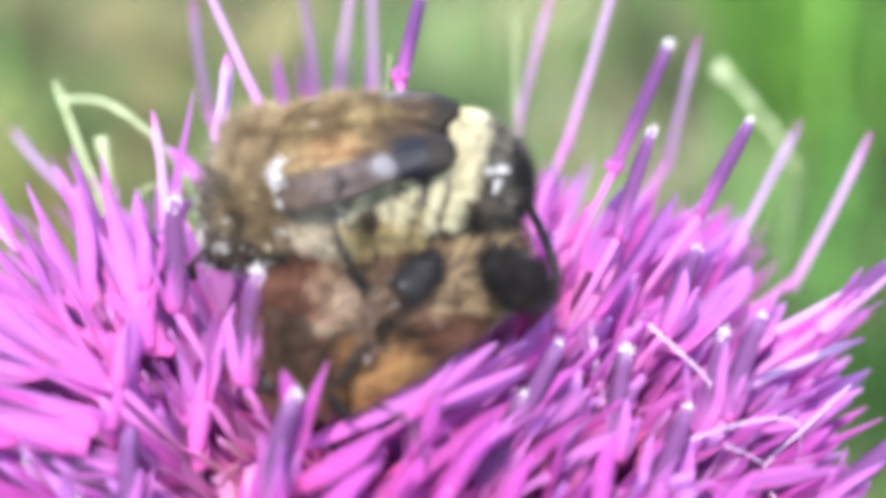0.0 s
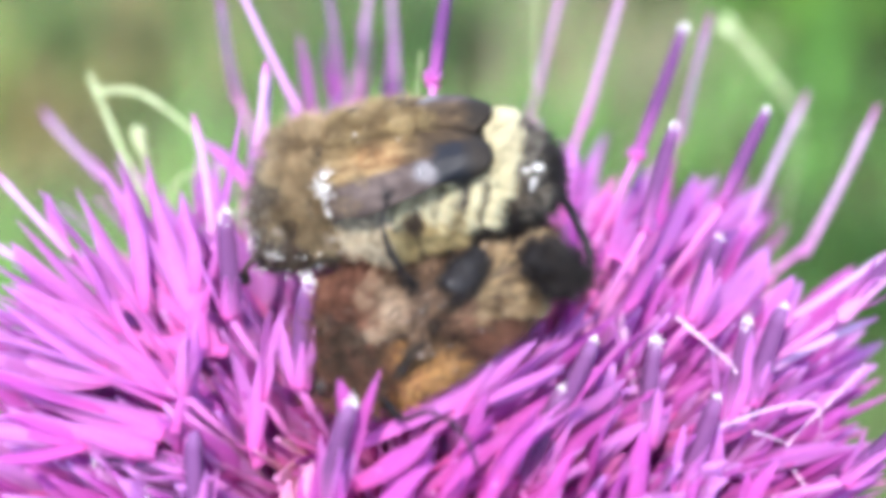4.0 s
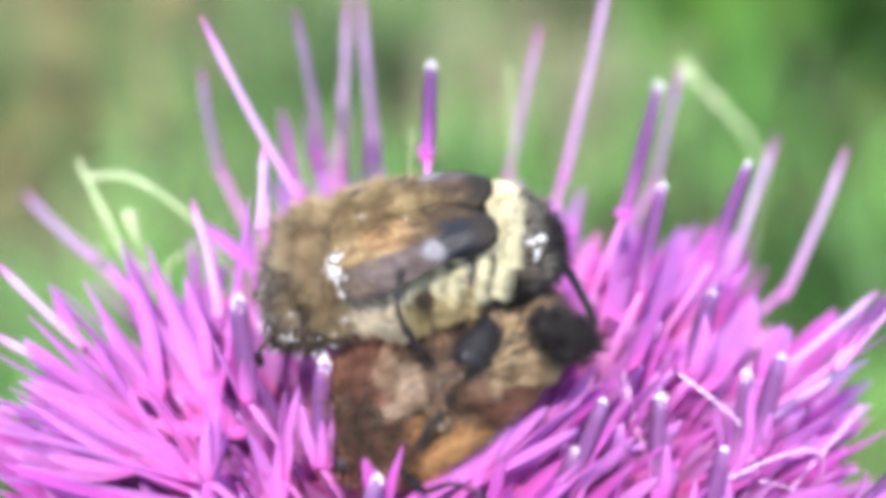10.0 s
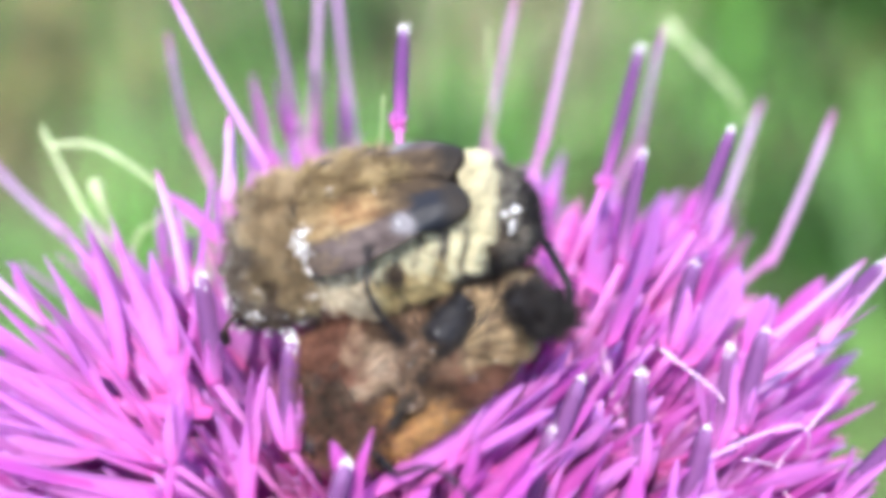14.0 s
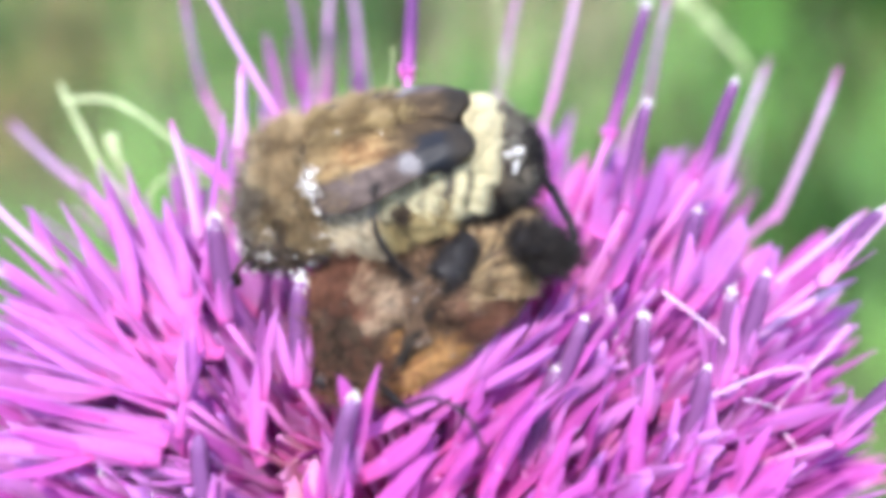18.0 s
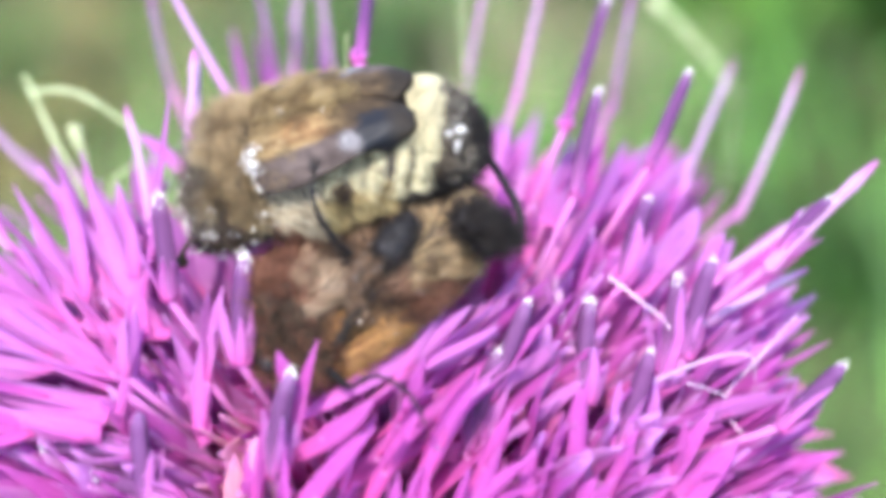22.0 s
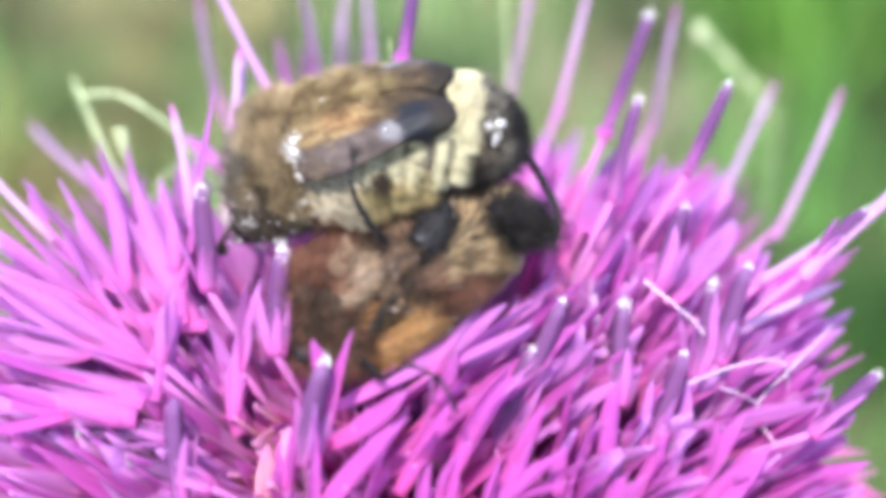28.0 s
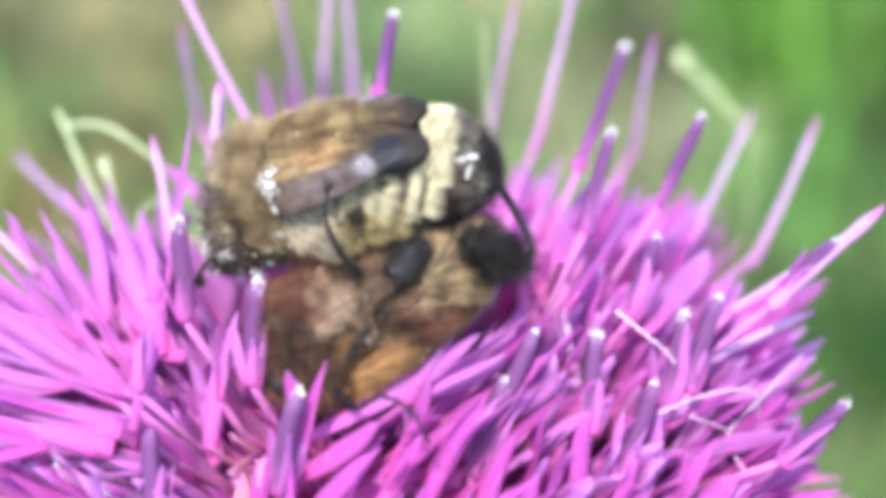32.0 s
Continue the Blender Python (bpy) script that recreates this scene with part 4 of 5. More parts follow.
def elytron_shape(side, front=1.8, tip=-3.75, wide=2.45, crown=1.45):
    """One wing case, in millimetres: an arched shell that narrows to its own rounded end, with faint grooves along it."""
    nu, nv = 30, 20
    arch = radians(74)
    verts, faces = [], []
    for layer in (0.0, 0.12):
        for i in range(nu + 1):
            for k in range(nv + 1):
                u, v = i / nu, k / nv
                reach = (wide - layer) * np.interp(u, (0, 0.25, 0.6, 1), (0.93, 1, 0.90, 0.70))
                end = tip + 0.62 * max(0, 1 - v / 0.42) ** 2 + 1.15 * max(0, (v - 0.45) / 0.55) ** 2.4
                start = front - 0.3 * v**2 - 0.1 * (1 - v) ** 3
                x = start + (end - start) * u
                y = 0.025 + reach * math.sin(v * arch) / math.sin(arch)
                drop = np.interp(u, (0, 0.3, 1), (1.0, 1.0, 0.42))
                z = crown - layer + 0.1 * math.sin(math.pi * u) - 0.18 * u**1.3 - drop * (1 - math.cos(v * arch)) / (1 - math.cos(arch)) - 0.42 * (max(0, u - 0.8) / 0.2) ** 2
                z += 0.018 * math.cos(v * 26) * math.sin(math.pi * u) + 0.12 * math.exp(-((u - 0.07) ** 2) * 90 - (v - 0.6) ** 2 * 30)
                z -= 0.05 * math.exp(-v * v * 300)
                verts.append(Vector((x, y * side, z)) * MM)
    w = nv + 1
    o = (nu + 1) * w
    for i in range(nu):
        for k in range(nv):
            q = (i * w + k, i * w + k + 1, (i + 1) * w + k + 1, (i + 1) * w + k)
            faces.append(q if side < 0 else q[::-1])
            q = tuple(o + n for n in q)
            faces.append(q[::-1] if side < 0 else q)
    rim = [k for k in range(nv)] + [i * w + nv for i in range(nu)] + [nu * w + k for k in range(nv, 0, -1)] + [i * w for i in range(nu, 0, -1)]
    for a, b in zip(rim, rim[1:] + rim[:1]):
        faces.append((a, b, o + b, o + a))
    return verts, faces


def leg(parent, name, points, radii, label="", flat=1.0, claws=True, material=None, home=None, dust=0, fuzz=None):
    """A jointed leg through points in world millimetres, with spurs and a pair of claws at its end."""
    inv = (home or WORLD[parent]).inverted()
    p = [inv @ at(*q) for q in points]
    verts, faces = tube_shape(p, [r * MM for r in radii], 9, 6, flat)
    verts, faces = [v + noise.noise_vector(Vector(v) * 1600) * 0.16 * radii[1] * MM for v in verts], list(faces)
    if claws:
        d = (p[-1] - p[-2]).normalized()
        s = d.orthogonal().normalized()
        for k in (-1, 1):
            cv, cf = tube_shape([p[-1], p[-1] + (d * 0.25 + s * 0.16 * k) * MM, p[-1] + (d * 0.42 + s * 0.06 * k) * MM], [0.06 * MM, 0.05 * MM, 0.012 * MM], 5, 3)
            o = len(verts)
            verts += cv
            faces += [tuple(i + o for i in f) for f in cf]
    limb = part(name, mesh_of(name, verts, faces, material or CHITIN), parent, None, label)
    bristles = surface_points((verts, faces), 420, rng, lambda p, n: True)
    part("bristles", mesh_of("bristles", *hairs_shape(*bristles, rng, 0.3, 0.022, tuple(p[-1] - p[0]), 0.8), BLACK_HAIR), limb, None, "", "stuff")
    if fuzz:
        count, length, hair = fuzz
        part("leg_fur", mesh_of("leg_fur", *hairs_shape(*surface_points((verts, faces), count, rng, lambda p, n: True), rng, length, 0.022, tuple(p[-1] - p[0]), 0.6, 0.6), hair), limb, None, "", "stuff")
    if dust:
        pts, nor = surface_points((verts, faces), dust, rng, lambda q, n: noise.noise(Vector(q) * 2.3) > -0.1)
        part("pollen_specks", mesh_of("pollen_specks", *crumbs_shape(pts + nor * 0.00015, (0.010 + 0.035 * rng.random(len(pts)) ** 2) * MM, rng), POLLEN, False), limb, None, "pale pollen specks", "stuff")
    return limb


def build_upper():
    b = thing("bee_beetle", UPPER, "furry bee beetle with tan-and-black wing cases riding another beetle", "beetle")
    abdomen = loft_shape([(1.8, 2.15, 0.35, -3.1), (0.6, 2.35, 0.35, -3.4), (-1.0, 2.3, 0.2, -3.1), (-2.4, 2.1, 0.25, -2.7), (-3.3, 2.0, 0.4, -2.6),
                          (-4.0, 1.85, 0.45, -2.5), (-4.45, 1.65, 0.05, -2.5), (-4.85, 1.4, -0.6, -2.4), (-5.15, 1.0, -1.2, -2.3), (-5.3, 0.4, -1.6, -2.0)], lumps=0.05)
    part("abdomen", mesh_of("abdomen", *abdomen, BROWN_SKIN), b, None, "dark hairy abdomen")
    thorax = loft_shape([(1.75, 1.9, 0.75, -2.3), (2.3, 2.3, 1.25, -2.6), (3.1, 2.25, 1.15, -2.7), (3.8, 1.95, 0.75, -2.8), (4.3, 1.55, 0.15, -2.7), (4.65, 0.95, -0.5, -2.3), (4.8, 0.4, -1.0, -1.9)], lumps=0.06)
    part("thorax", mesh_of("thorax", *thorax, BROWN_SKIN), b, None, "humped thorax under tan fur")
    head = loft_shape([(3.8, 1.3, -1.0, -3.1), (4.4, 1.3, -1.3, -3.4), (4.9, 1.05, -1.8, -3.5), (5.2, 0.8, -2.3, -3.5), (5.4, 0.5, -2.7, -3.4)], lumps=0.05)
    hd = part("head", mesh_of("head", *head, CHITIN), b, None, "black head dusted with pollen")
    for s in (-1, 1):
        part("eye", mesh_of("eye", *ball_shape(Vector((4.35, 1.15 * s, -1.9)) * MM, [0.00036] * 3, 8), CHITIN), hd, None, "glossy black eye")
        pts = [Vector(q) * MM for q in ((4.8, 0.9 * s, -2.1), (5.2, 1.2 * s, -2.0), (5.5, 1.4 * s, -2.2), (5.7, 1.5 * s, -2.6))]
        part("antenna", mesh_of("antenna", *tube_shape(pts, [0.00009, 0.00008, 0.0001, 0.00026], 7), BROWN_SKIN), hd)
    scut = ball_shape(Vector((1.85, 0, 1.1)) * MM, (0.00055, 0.00045, 0.00018), 8)
    part("scutellum", mesh_of("scutellum", *scut, BROWN_SKIN), b)
    cases = [elytron_shape(s) for s in (1, -1)]
    for c in cases:
        part("elytron", mesh_of("elytron", *c, ELYTRON), b, None, "tan and russet wing case with black end and pale spot")

    def rag(p, k=0.5, f=1.3):
        return k * noise.noise(Vector(p) * f)

    # Fur, patch by patch
    fur_part(b, "thorax_fur", thorax, 8000, lambda p, n: p[0] > 2.0 and p[2] > -0.9 + rag(p, 0.8) and p[0] - 0.45 * p[2] < 2.75 + rag(p, 1.8), 0.85, 0.018, (-0.35, 0, 0.3), TAN_HAIR, "dense tan fur", 0.3, 0.6)
    fur_part(b, "chest_fur", thorax, 4200, lambda p, n: p[0] - 0.45 * p[2] > 2.45 + rag(p, 1.8) or p[2] < -0.6 + rag(p, 0.8), 0.6, 0.024, (-0.3, 0, -0.3), UMBER_HAIR, "dark grey-brown chest fur", 0.35, 0.6)
    fur_part(b, "long_fur", thorax, 650, lambda p, n: p[0] > 2.8 and p[2] > -0.6, 1.1, 0.013, (-0.2, 0, 0.2), ASH_HAIR, "long thin grey fuzz", 0.3, 0.7)
    fur_part(b, "collar_fur", thorax, 3200, lambda p, n: 2.0 < p[0] < 2.75 + rag(p, 0.5) and p[2] > -0.9, 0.6, 0.018, (0.5, 0, 0.6), AMBER_HAIR, "pale collar of fur", 0.45, 0.5)
    fur_part(b, "head_fur", head, 900, lambda p, n: n[2] > -0.6, 0.45, 0.03, (-1, 0, 0.2), BLACK_HAIR, "short dark bristles", 0.4)
    for c, far in zip(cases, (0, 1)):
        fur_part(b, "elytron_fur", c, 700 + 900 * far, lambda p, n: n[2] > 0.3 and -1.5 + rag(p, 1.5) < p[0] < 1.8 and abs(p[1]) < 0.6 + far + rag(p, 0.9), 0.4, 0.014, (-1, 0, 0.1), GOLD_HAIR, "short golden down", 1.5)
        fur_part(b, "case_fuzz", c, 600 + 700 * far, lambda p, n: n[2] > 0.2 and p[0] > 0.3 - far + rag(p, 1.5) and noise.noise(Vector(p) * 1.7) > -0.05, 0.45, 0.016, (-1, 0, 0.25), SAND_HAIR, "sandy fuzz over the front of the wing case", 1.0)
    pore = lambda p: ((p[0] + 0.70) / 0.27) ** 2 + ((p[2] + 0.5) / 0.2) ** 2
    fur_part(b, "rump_band", abdomen, 12000, lambda p, n: -4.4 + 0.24 * abs(p[1]) ** 1.4 * 0.6 + rag(p, 0.25, 1.8) < p[0] < -3.4 and p[2] > -0.5 + rag(p, 0.3), 0.36, 0.018, (-1, 0, 0.1), CREAM_HAIR, "cream band of fur across the rump", 0.5, 0.3)
    fur_part(b, "rump_fuzz", abdomen, 2600, lambda p, n: -4.9 + rag(p, 0.6) < p[0] < -4.0 and p[2] > -1.8, 0.55, 0.013, (-1, 0, -0.2), ASH_HAIR, "thin grey fuzz behind the band", 0.8, 0.5)
    fur_part(b, "flank_fur", abdomen, 9000, lambda p, n: pore(p) > 1.3 and -4.1 + 0.7 * max(0.0, -0.3 - p[2]) < p[0] < 0.1 and -0.55 - 0.42 * max(0.0, -1.0 - p[0]) + rag(p, 0.3) < p[2] < 0.25 and math.sin((p[0] + 0.75 * p[2]) * 8.0 + rag(p, 2.0)) > -0.45 + 0.7 * max(0.0, min(1.0, -1.2 - p[0])),
             0.62, 0.017, (-0.8, 0, -0.6), CREAM_HAIR, "cream fur in streaks along the flank", 1.2, 0.2)
    fur_part(b, "breast_fur", abdomen, 5600, lambda p, n: 0.15 < p[0] < 1.95 and -2.8 + 1.15 * (p[0] - 0.2) + rag(p, 0.3) < p[2] < 0.35, 0.55, 0.018, (-0.75, 0, -0.6), IVORY_HAIR, "ivory tuft behind the shoulder", 1.1, 0.25)
    fur_part(b, "belly_fur", abdomen, 6000, lambda p, n: pore(p) > 1.6 and -2.3 < p[0] < 0.3 and -1.8 + rag(p, 0.5) < p[2] < -0.6 + rag(p, 0.3), 0.55, 0.02, (-0.7, 0, -0.5), STRAW_HAIR, "straw-brown belly fur", 0.9)
    fur_part(b, "coxa_fur", abdomen, 5000, lambda p, n: -0.5 + rag(p, 0.5) < p[0] and p[2] < -2.3 + 1.0 * max(0.0, p[0] - 0.3) + rag(p, 0.3), 0.55, 0.022, (-0.5, 0, -0.5), BROWN_HAIR, "reddish brown fur about the hips", 0.7)
    fur_part(b, "pore_fur", abdomen, 60000, lambda p, n: n[1] > 0 and pore(p) < 0.8, 0.55, 0.024, (-0.5, 0, -0.3), UMBER_HAIR, "dark oval spot in the flank", 0.3, 0.2)
    fur_part(b, "loin_fur", abdomen, 5000, lambda p, n: (p[0] < -0.6 and p[2] < -1.5 + rag(p, 0.5)) or (p[0] < -3.6 and p[2] < -1.0), 0.6, 0.022, (-0.6, 0, -0.6), BLACK_HAIR, "black fur under the tail", 0.8)
    fur_part(b, "tail_fur", abdomen, 6000, lambda p, n: p[0] < -4.45 + rag(p, 0.3), 0.34, 0.022, (-0.6, 0, -0.6), BLACK_HAIR, "short black fur on the tail", 0.5)
    # Pollen dust on head, shoulder and tail
    for name, shape, count, sieve, keep in (("head_pollen", head, 110, 0.0, lambda p, n: n[1] > -0.2 and p[2] > -3.0), ("thorax_pollen", thorax, 190, 0.05, lambda p, n: n[1] > 0.1 and p[0] - 0.5 * p[2] > 3.2),
                                     ("case_pollen", cases[0], 3, -0.2, lambda p, n: n[2] > 0.3), ("side_pollen", thorax, 40, 0.1, lambda p, n: n[1] > 0.4 and p[0] < 2.8 and p[2] < 0.2)):
        pts, nor = surface_points(shape, count * 3, rng, lambda p, n, k=keep: k(p, n) and noise.noise(Vector(p) * 3.1) > sieve)
        pts = pts + nor * 0.0003
        part(name, mesh_of(name, *crumbs_shape(pts, (0.010 + 0.042 * rng.random(len(pts)) ** 2.4) * MM, rng), POLLEN, False), b, None, "white pollen grains", "stuff")
    for name, count, spots in (("shoulder_pollen", 34, ((1.62, 1.25, 1.42, 0.09), (1.70, 1.55, 1.28, 0.13), (1.62, 1.8, 1.15, 0.13), (1.9, 2.2, -0.45, 0.14), (1.6, 2.1, 0.55, 0.06))),
                               ("tail_pollen", 11, ((-4.7, 1.35, 0.1, 0.06), (-4.93, 1.1, -0.05, 0.07), (-4.97, 0.95, -0.25, 0.06), (-4.75, 1.4, -0.3, 0.05), (-4.7, 1.5, -0.55, 0.05)))):
        pts = np.concatenate([rng.normal(q[:3], q[3] * 1.25, (count, 3)) for q in spots]) * MM
        part(name, mesh_of(name, *crumbs_shape(pts, rng.uniform(0.015, 0.055, len(pts)) * MM, rng), POLLEN, False), b, None, "clump of white pollen", "stuff")
    # Legs
    thigh = leg(b, "hind_femur", [(3.6, -0.6, -0.95), (4.1, -0.75, -1.25), (4.6, -0.75, -1.55), (5.15, -0.6, -1.8)], [0.32, 0.48, 0.48, 0.3], "stout black hairy thigh", claws=False, dust=12)
    inv = UPPER.inverted()
    around = tube_shape([inv @ at(*q) for q in ((3.6, -0.6, -0.95), (4.1, -0.75, -1.25), (4.6, -0.75, -1.55), (5.15, -0.6, -1.8))], [k * MM for k in (0.32, 0.48, 0.48, 0.3)], 9, 6)
    pts, nor = surface_points(around, 2600, rng, lambda p, n: True)
    part("thigh_fur", mesh_of("thigh_fur", *hairs_shape(pts, nor, rng, 0.8, 0.018, (-0.8, 0, -0.3), 0.5, 0.6), BLACK_HAIR), thigh, None, "", "stuff")
    leg(b, "hind_leg", [(3.6, 3.9, -0.5), (4.2, 3.7, -0.95), (4.9, 3.3, -1.8), (5.6, 2.6, -3.0), (5.5, 2.0, -3.7)], [0.1, 0.12, 0.14, 0.13, 0.09], "thin black hind leg")
    leg(b, "middle_leg", [(0.1, -1.8, -1.7), (-0.35, -2.15, -0.9), (-0.75, -2.2, -0.05), (-1.0, -1.95, 0.65), (-0.95, -1.65, 1.25)], [0.1, 0.085, 0.08, 0.07, 0.05], "thin black leg with two claws")
    leg(b, "front_femur", [(2.0, -0.7, -0.95), (1.7, -1.1, -1.3), (1.3, -1.5, -1.75), (0.9, -1.8, -2.2)], [0.34, 0.55, 0.55, 0.32], "broad blue-black hairy thigh", flat=0.75, claws=False, dust=16, fuzz=(700, 0.32, BLACK_HAIR))
    leg(b, "front_tibia", [(1.0, -1.8, -2.0), (0.45, -2.2, -2.15), (0.25, -2.5, -2.6), (0.45, -2.8, -3.1)], [0.2, 0.26, 0.24, 0.14], "dark shin with blunt teeth", material=BROWN_SKIN, dust=50, fuzz=(1100, 0.4, HAZEL_HAIR))
    leg(b, "front_tarsus", [(0.45, -2.8, -3.0), (0.15, -3.0, -3.3), (-0.1, -3.1, -3.8)], [0.12, 0.1, 0.07], "dark jointed foot", fuzz=(300, 0.3, UMBER_HAIR))
    return b


def build_lower():
    b = thing("bee_beetle", LOWER, "brown furry bee beetle half sunk among the florets under another", "beetle")
    abdomen = scaled(loft_shape([(2.2, 2.2, 0.6, -3.2), (0.5, 2.5, 0.8, -2.9), (-1.5, 2.5, 0.8, -2.4), (-3.2, 2.2, 0.6, -2.1), (-4.4, 1.5, 0.1, -1.7), (-5.0, 0.5, -0.4, -1.1)], lumps=0.05), SMALL)
    part("abdomen", mesh_of("abdomen", *abdomen, BROWN_SKIN), b, None, "brown hairy abdomen")
    thorax = scaled(loft_shape([(1.4, 2.2, 0.9, -3.3), (2.3, 2.1, 1.0, -3.5), (3.1, 1.8, 0.8, -3.1), (3.9, 1.3, 0.3, -2.3), (4.5, 0.7, -0.4, -1.6)], lumps=0.06), SMALL)
    part("thorax", mesh_of("thorax", *thorax, BROWN_SKIN), b, None, "humped thorax under brown fur")
    head = scaled(loft_shape([(3.6, 1.1, -0.2, -2.0), (4.2, 1.1, -0.4, -2.1), (4.7, 0.8, -0.9, -2.1), (5.0, 0.5, -1.3, -2.0)], lumps=0.04), SMALL)
    hd = part("head", mesh_of("head", *head, CHITIN), b, None, "black head")
    for s in (-1, 1):
        part("eye", mesh_of("eye", *ball_shape(Vector((4.1, 1.0 * s, -0.9)) * MM * SMALL, [0.0004] * 3, 8), CHITIN), hd, None, "glossy black eye")
    cases = [scaled(elytron_shape(s, 2.2, -3.2, 2.6, 1.15), SMALL) for s in (1, -1)]
    for c in cases:
        part("elytron", mesh_of("elytron", *c, RUSSET), b, None, "orange-brown wing case with dark margin")
    fur_part(b, "thorax_fur", thorax, 4200, lambda p, n: True, 0.85, 0.026, (-0.5, 0, 0.2), BROWN_HAIR, "reddish brown fur", 0.3)
    fur_part(b, "flank_fur", abdomen, 4000, lambda p, n: noise.noise(Vector(p) * 1.2) > -0.15, 0.65, 0.024, (-0.8, 0, -0.4), HAZEL_HAIR, "hazel flank fur", 0.4, 0.5)
    fur_part(b, "tail_fur", abdomen, 1500, lambda p, n: p[0] < -2.4, 0.5, 0.026, (-0.8, 0, 0.1), BLACK_HAIR, "dark tail fur", 0.7)

    def spot(x0, x1, h0, h1):
        """Whether a point falls in a box across and up the camera's view, with a ragged edge."""
        def inside(p, n):
            w = (LOWER @ (Vector(p) * MM) - Vector((0, 0, LIFT))) / MM
            h = 0.574 * w.y + 0.819 * w.z + 0.7 * noise.noise(w * 0.9)
            return x0 < w.x + 0.6 * noise.noise(w * 1.1 + Vector((5, 5, 5))) < x1 and h0 < h < h1
        return inside
    for shape in (abdomen, thorax, cases[0], cases[1]):
        for name, count, box, length, wide, hair, label in (
                ("side_fur", 2600, (1.8, 3.9, -3.4, -0.9), 0.8, 0.022, AMBER_HAIR, "pale golden tufts at the side"),
                ("orange_fur", 3000, (-1.1, 1.7, -6.6, -4.7), 0.6, 0.024, ORANGE_HAIR, "orange down"),
                # Shade of a hollow low on the left, put into the fur's colour.
                ("dark_fur", 3600, (-2.9, -0.9, -5.9, -4.0), 0.65, 0.028, UMBER_HAIR, "fur coloured dark for a shaded hollow"),
                ("pale_fur", 5500, (-2.0, -0.4, -4.4, -2.6), 0.6, 0.022, ROSE_HAIR, "pale rosy-sand tuft"),
                ("red_fur", 3200, (-3.6, -1.4, -3.8, -0.9), 0.7, 0.026, BROWN_HAIR, "reddish fur"),
                ("hazel_fur", 2200, (-0.5, 1.4, -4.9, -2.4), 0.6, 0.026, HAZEL_HAIR, "hazel fur beside the legs"),
                ("rusty_fur", 2200, (0.9, 3.9, -4.7, -3.1), 0.55, 0.024, BROWN_HAIR, "rusty brown fur")):
            fur_part(b, name, shape, count, spot(*box), length, wide, (-1, 0, 0.2), hair, label, 0.9)
        pts, nor = surface_points(shape, 26, rng, spot(-1.2, 2.6, -5.2, -2.0))
        if len(pts) > 5:
            part("pollen_specks", mesh_of("pollen_specks", *crumbs_shape(pts + nor * 0.0005, (0.010 + 0.03 * rng.random(len(pts)) ** 2) * MM, rng), POLLEN, False), b, None, "pale pollen specks", "stuff")
    fur_part(b, "case_fur", cases[1], 1500, lambda p, n: noise.noise(Vector(p) * 0.9) > -0.1, 0.5, 0.024, (-1, 0, 0.2), BROWN_HAIR, "brown down on the wing case", 0.9)
    leg(b, "front_leg", [(-1.0, -2.5, -5.6), (-0.1, -3.9, -5.4), (0.7, -4.9, -4.2), (1.6, -5.7, -4.0), (2.1, -6.3, -4.3), (2.3, -6.4, -4.9)], [0.12, 0.07, 0.05, 0.045, 0.04, 0.03], "thin curved dark leg", claws=False)
    leg(b, "middle_leg", [(1.6, -0.6, -4.0), (1.6, -1.8, -4.0), (0.9, -2.4, -4.3), (0.3, -2.6, -4.9)], [0.34, 0.32, 0.24, 0.12], "brown bristly leg", material=BROWN_SKIN, fuzz=(800, 0.4, HAZEL_HAIR))
    return b


upper = build_upper()
lower = build_lower()


# ---- stalks and threads about the flower ----
def stalk(name, points, radii, label, category, material):
    """A thin thing along points in world millimetres, held from below."""
    o = at(*points[0])
    v, f = tube_shape([at(*p) - o for p in points], [r * MM for r in radii], 7, 6)
    ob = new(name, mesh_of(name, v, f, material))
    ob.matrix_basis = Matrix.Translation(o)
    WORLD[ob] = ob.matrix_basis.copy()
    return tagged(ob, label, category)


stalk("dry_stalk", [(-11.0, 12.0, -17.0), (-13.0, 14.8, -9.8), (-13.8, 15.7, -8.4), (-15.3, 17.7, -6.4), (-15.6, 18.1, -5.9)], [0.1, 0.1, 0.1, 0.12, 0.06], "pale green bent stalk behind the florets", "stalk", PALE_STALK)
stalk("dry_stalk", [(-15.2, 17.6, -6.5), (-13.2, 17.2, -6.3), (-10.7, 15.7, -7.1), (-9.3, 14.8, -8.4), (-8.3, 13.2, -9.6), (-7.5, 11.0, -14)], [0.11, 0.1, 0.08, 0.07, 0.06, 0.06], "pale green arched stalk behind the florets", "stalk", PALE_STALK)
stalk("dry_stalk", [(-11.0, 11.5, -15.0), (-11.6, 14.6, -9.9), (-10.2, 14.5, -8.1)], [0.08, 0.07, 0.05], "thin pale green stalk behind the florets", "stalk", PALE_STALK)
stalk("grass_tip", [(-1.6, 10.6, -12.0), (-1.1, 10.2, -5.0), (-0.8, 10.4, 0.0)], [0.07, 0.06, 0.03], "thin pale grass tip rising behind the beetles", "grass", PALE_STALK)
stalk("grass_tip", [(4.2, 20.0, -18.0), (3.7, 20.8, -9.0), (3.3, 21.4, -2.8)], [0.1, 0.09, 0.05], "thin pale green grass tip beside a lilac style", "grass", PALE_STALK)
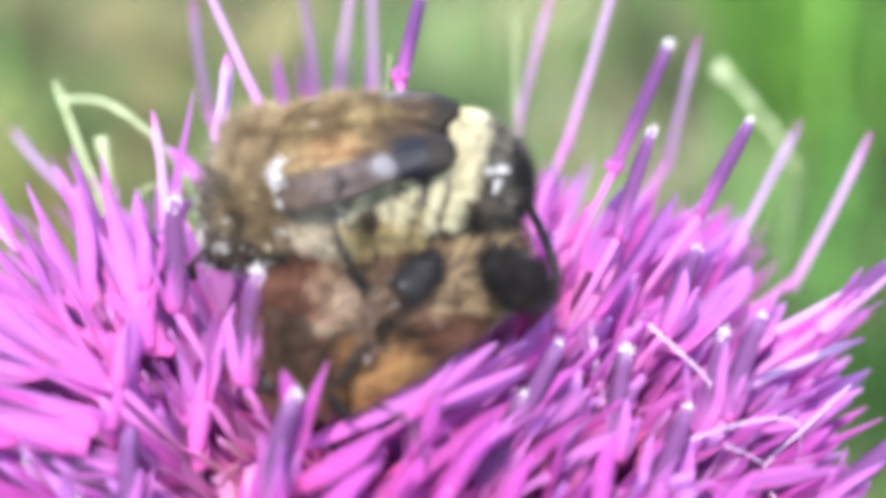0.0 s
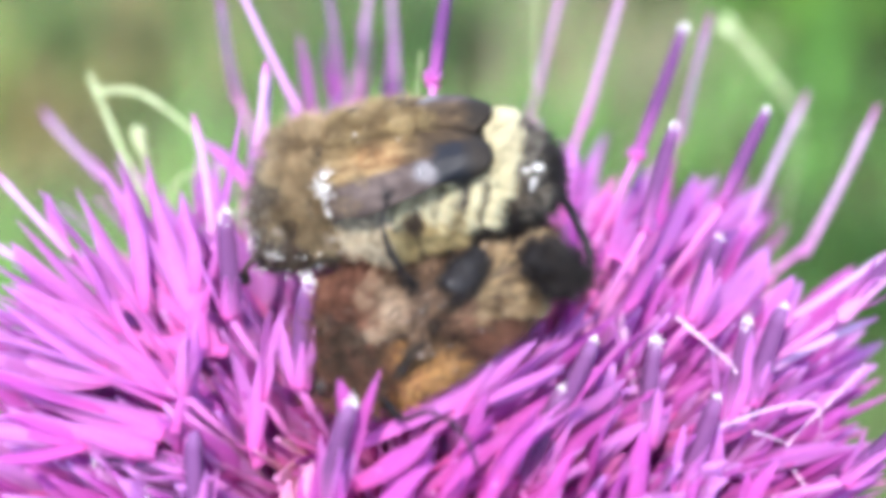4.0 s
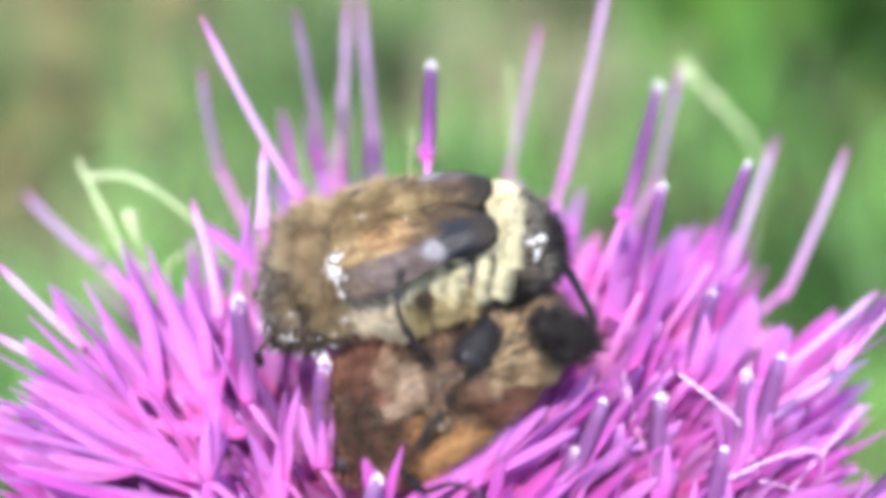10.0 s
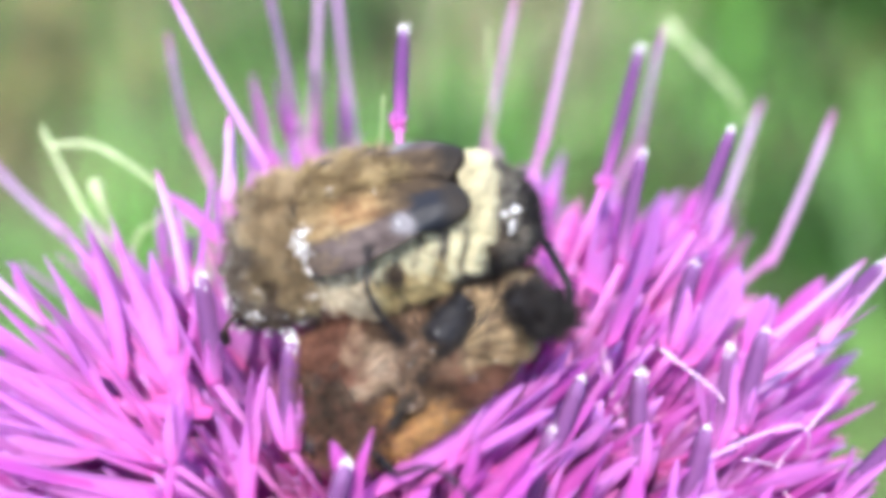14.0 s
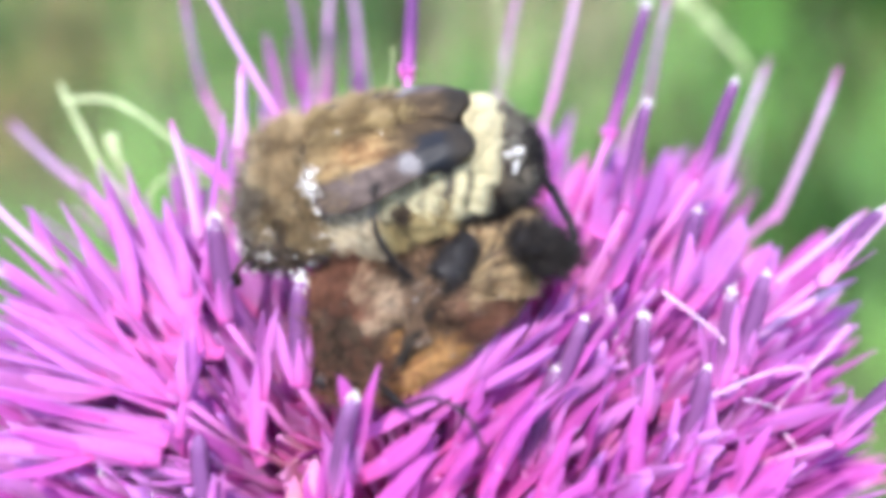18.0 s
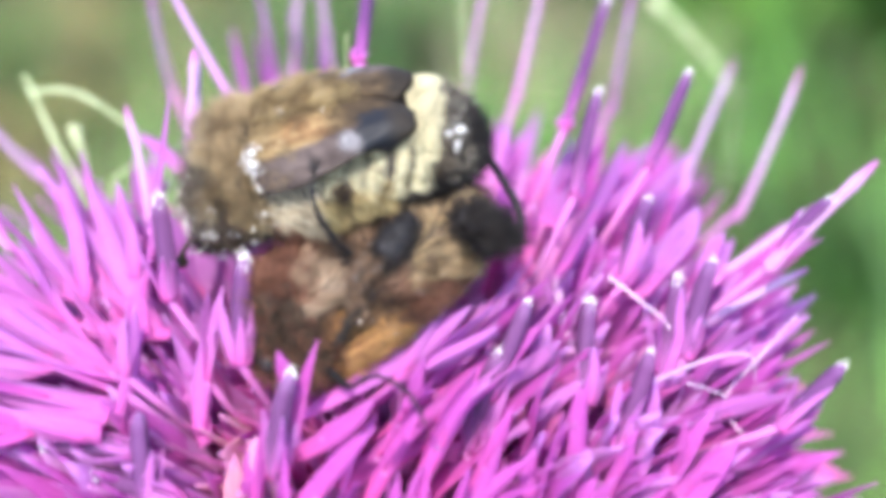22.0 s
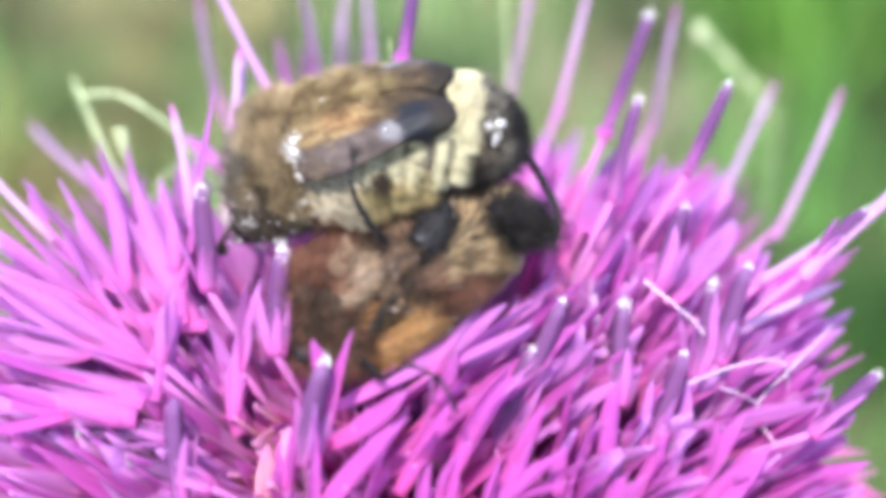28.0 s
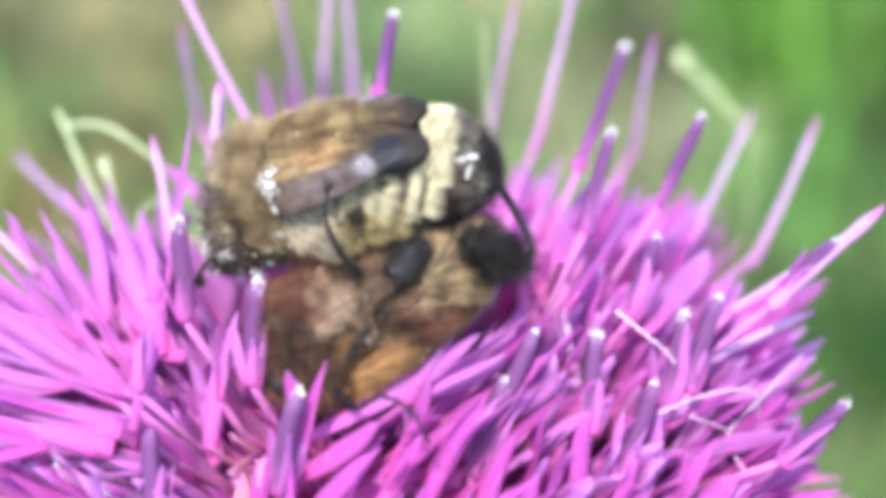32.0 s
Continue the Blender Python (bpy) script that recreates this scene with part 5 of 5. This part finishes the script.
bud = stalk("small_bud", [(-12.2, 14.6, -12.0), (-12.8, 15.8, -9.2), (-13.2, 16.3, -8.0), (-13.25, 16.4, -7.6)], [0.06, 0.07, 0.26, 0.3], "tiny pale bud on a thin stalk", "bud", PALE_STALK)
spike = stalk("grass_spike", [(10.0, 60.0, -600.0), (12.0, 50.0, -300.0), (16.5, 39.5, -70.0), (18.6, 37.0, -22.0), (18.2, 37.2, -16.4), (16.2, 38.5, -14.2), (14.3, 39.6, -12.6)], [1.0, 0.7, 0.2, 0.06, 0.1, 0.12, 0.12], "pale yellow-green grass spike nodding behind the flower", "grass", PALE_STALK)
for x, y, z, s in ((14.2, 39.7, -12.6, 0.6), (15.1, 39.2, -13.2, 0.28), (15.9, 38.7, -13.9, 0.42), (16.8, 38.1, -14.7, 0.3), (17.6, 37.6, -15.7, 0.22)):
    part("spikelet", mesh_of("spikelet", *ball_shape(at(x, y, z) - WORLD[spike].translation, (s * MM * 0.7, s * MM * 0.7, s * MM), 7, 0.3), PALE_STALK), spike)
for points in (((8.7, 1.5, -4.7), (9.8, 0.9, -5.3), (10.8, 0.5, -6.1), (11.2, 0.2, -7.5)), ((10.2, -1.6, -6.8), (11.6, -1.0, -6.5), (13.0, -0.3, -6.6), (13.7, -0.1, -7.0), (14.0, 0.5, -8.5)),
               ((13.6, -0.7, -10.0), (12.9, 0.1, -9.0), (14.2, 1.4, -8.1), (15.7, 2.8, -7.2)), ((11.3, -1.6, -6.9), (12.2, -0.8, -7.8), (12.9, 0.1, -9.0), (12.0, 0.6, -11))):
    stalk("silk_thread", points, [0.034, 0.03, 0.03, 0.026], "thin pale thread across the pink florets", "thread", SILK)


# ---- what moves ----
AHEAD = Vector((0, math.cos(radians(-35)), math.sin(radians(-35))))
RAISE = Vector((0, math.sin(radians(35)), math.cos(radians(35))))
PIVOT = at(0, 0, 0)


def rocked(rest, dx, dy, turn):
    """The rest pose shifted across and down the camera's view by millimetres and rocked in that plane by degrees about
    the pivot.
    """
    swing = Matrix.Translation(PIVOT) @ Matrix.Rotation(radians(turn), 4, AHEAD) @ Matrix.Translation(-PIVOT)
    return Matrix.Translation((Vector((dx, 0, 0)) - RAISE * dy) * MM) @ swing @ rest


def motions():
    walk(upper, [(t, rocked(UPPER, *m)) for t, *m in (
        (0.0, 0.058, 0.374, 2.69),
        (1.0, 0.061, 0.370, 2.54),
        (2.0, 0.073, 0.348, 2.54),
        (2.5, 0.081, 0.347, 2.29),
        (4.5, 0.012, 0.019, 0.28),
        (5.0, 0.010, 0.021, 0.37),
        (6.0, -0.001, 0.017, 0.31),
        (7.0, -0.012, 0.025, 0.31),
        (8.0, -0.010, 0.029, 0.43),
        (9.0, -0.010, 0.030, 0.52),
        (10.0, -0.003, 0.022, 0.23),
        (11.0, -0.003, 0.007, 0.23),
        (12.0, 0.001, -0.001, 0.06),
        (13.0, -0.007, -0.001, 0.02),
        (14.0, 0.003, -0.001, 0.06),
        (15.0, 0.004, 0.012, -0.01),
        (15.5, 0.000, 0.020, 0.10),
        (17.5, -0.001, 0.000, -0.19),
        (18.0, -0.007, -0.008, -0.26),
        (19.0, -0.029, -0.047, -0.63),
        (20.0, -0.007, -0.058, -0.63),
        (21.0, 0.004, -0.061, -0.77),
        (22.0, 0.004, -0.013, -0.55),
        (23.0, -0.001, -0.013, -0.37),
        (24.0, 0.007, -0.010, -0.21),
        (25.0, 0.023, -0.010, -0.18),
        (25.5, 0.025, -0.009, -0.08),
        (27.5, -0.005, -0.131, -0.46),
        (28.0, 0.004, -0.133, -0.50),
        (29.0, 0.004, -0.150, -0.60),
        (30.0, 0.001, -0.148, -0.66),
        (31.0, 0.018, -0.148, -0.75),
        (32.0, 0.022, -0.137, -0.52),
    )])
    walk(lower, [(t, rocked(LOWER, *m)) for t, *m in (
        (0.0, 0.011, 0.018, -0.03),
        (4.5, 0.011, 0.018, -0.03),
        (6.0, -0.003, 0.012, 0.00),
        (8.0, 0.022, 0.004, 0.40),
        (10.0, -0.003, 0.012, -0.11),
        (12.0, -0.013, 0.010, 0.07),
        (14.0, -0.004, 0.004, -0.10),
        (15.5, -0.009, -0.008, -0.17),
        (17.5, 0.010, -0.048, -0.30),
        (18.5, -0.022, -0.091, -1.05),
        (19.5, -0.043, -0.091, -1.76),
        (20.5, -0.058, -0.051, -2.16),
        (22.0, -0.053, -0.013, -2.43),
        (23.0, -0.031, -0.012, -1.95),
        (24.5, -0.044, -0.039, -2.75),
        (25.5, -0.029, -0.052, -2.34),
        (32.0, -0.029, -0.052, -2.34),
    )])


motions()
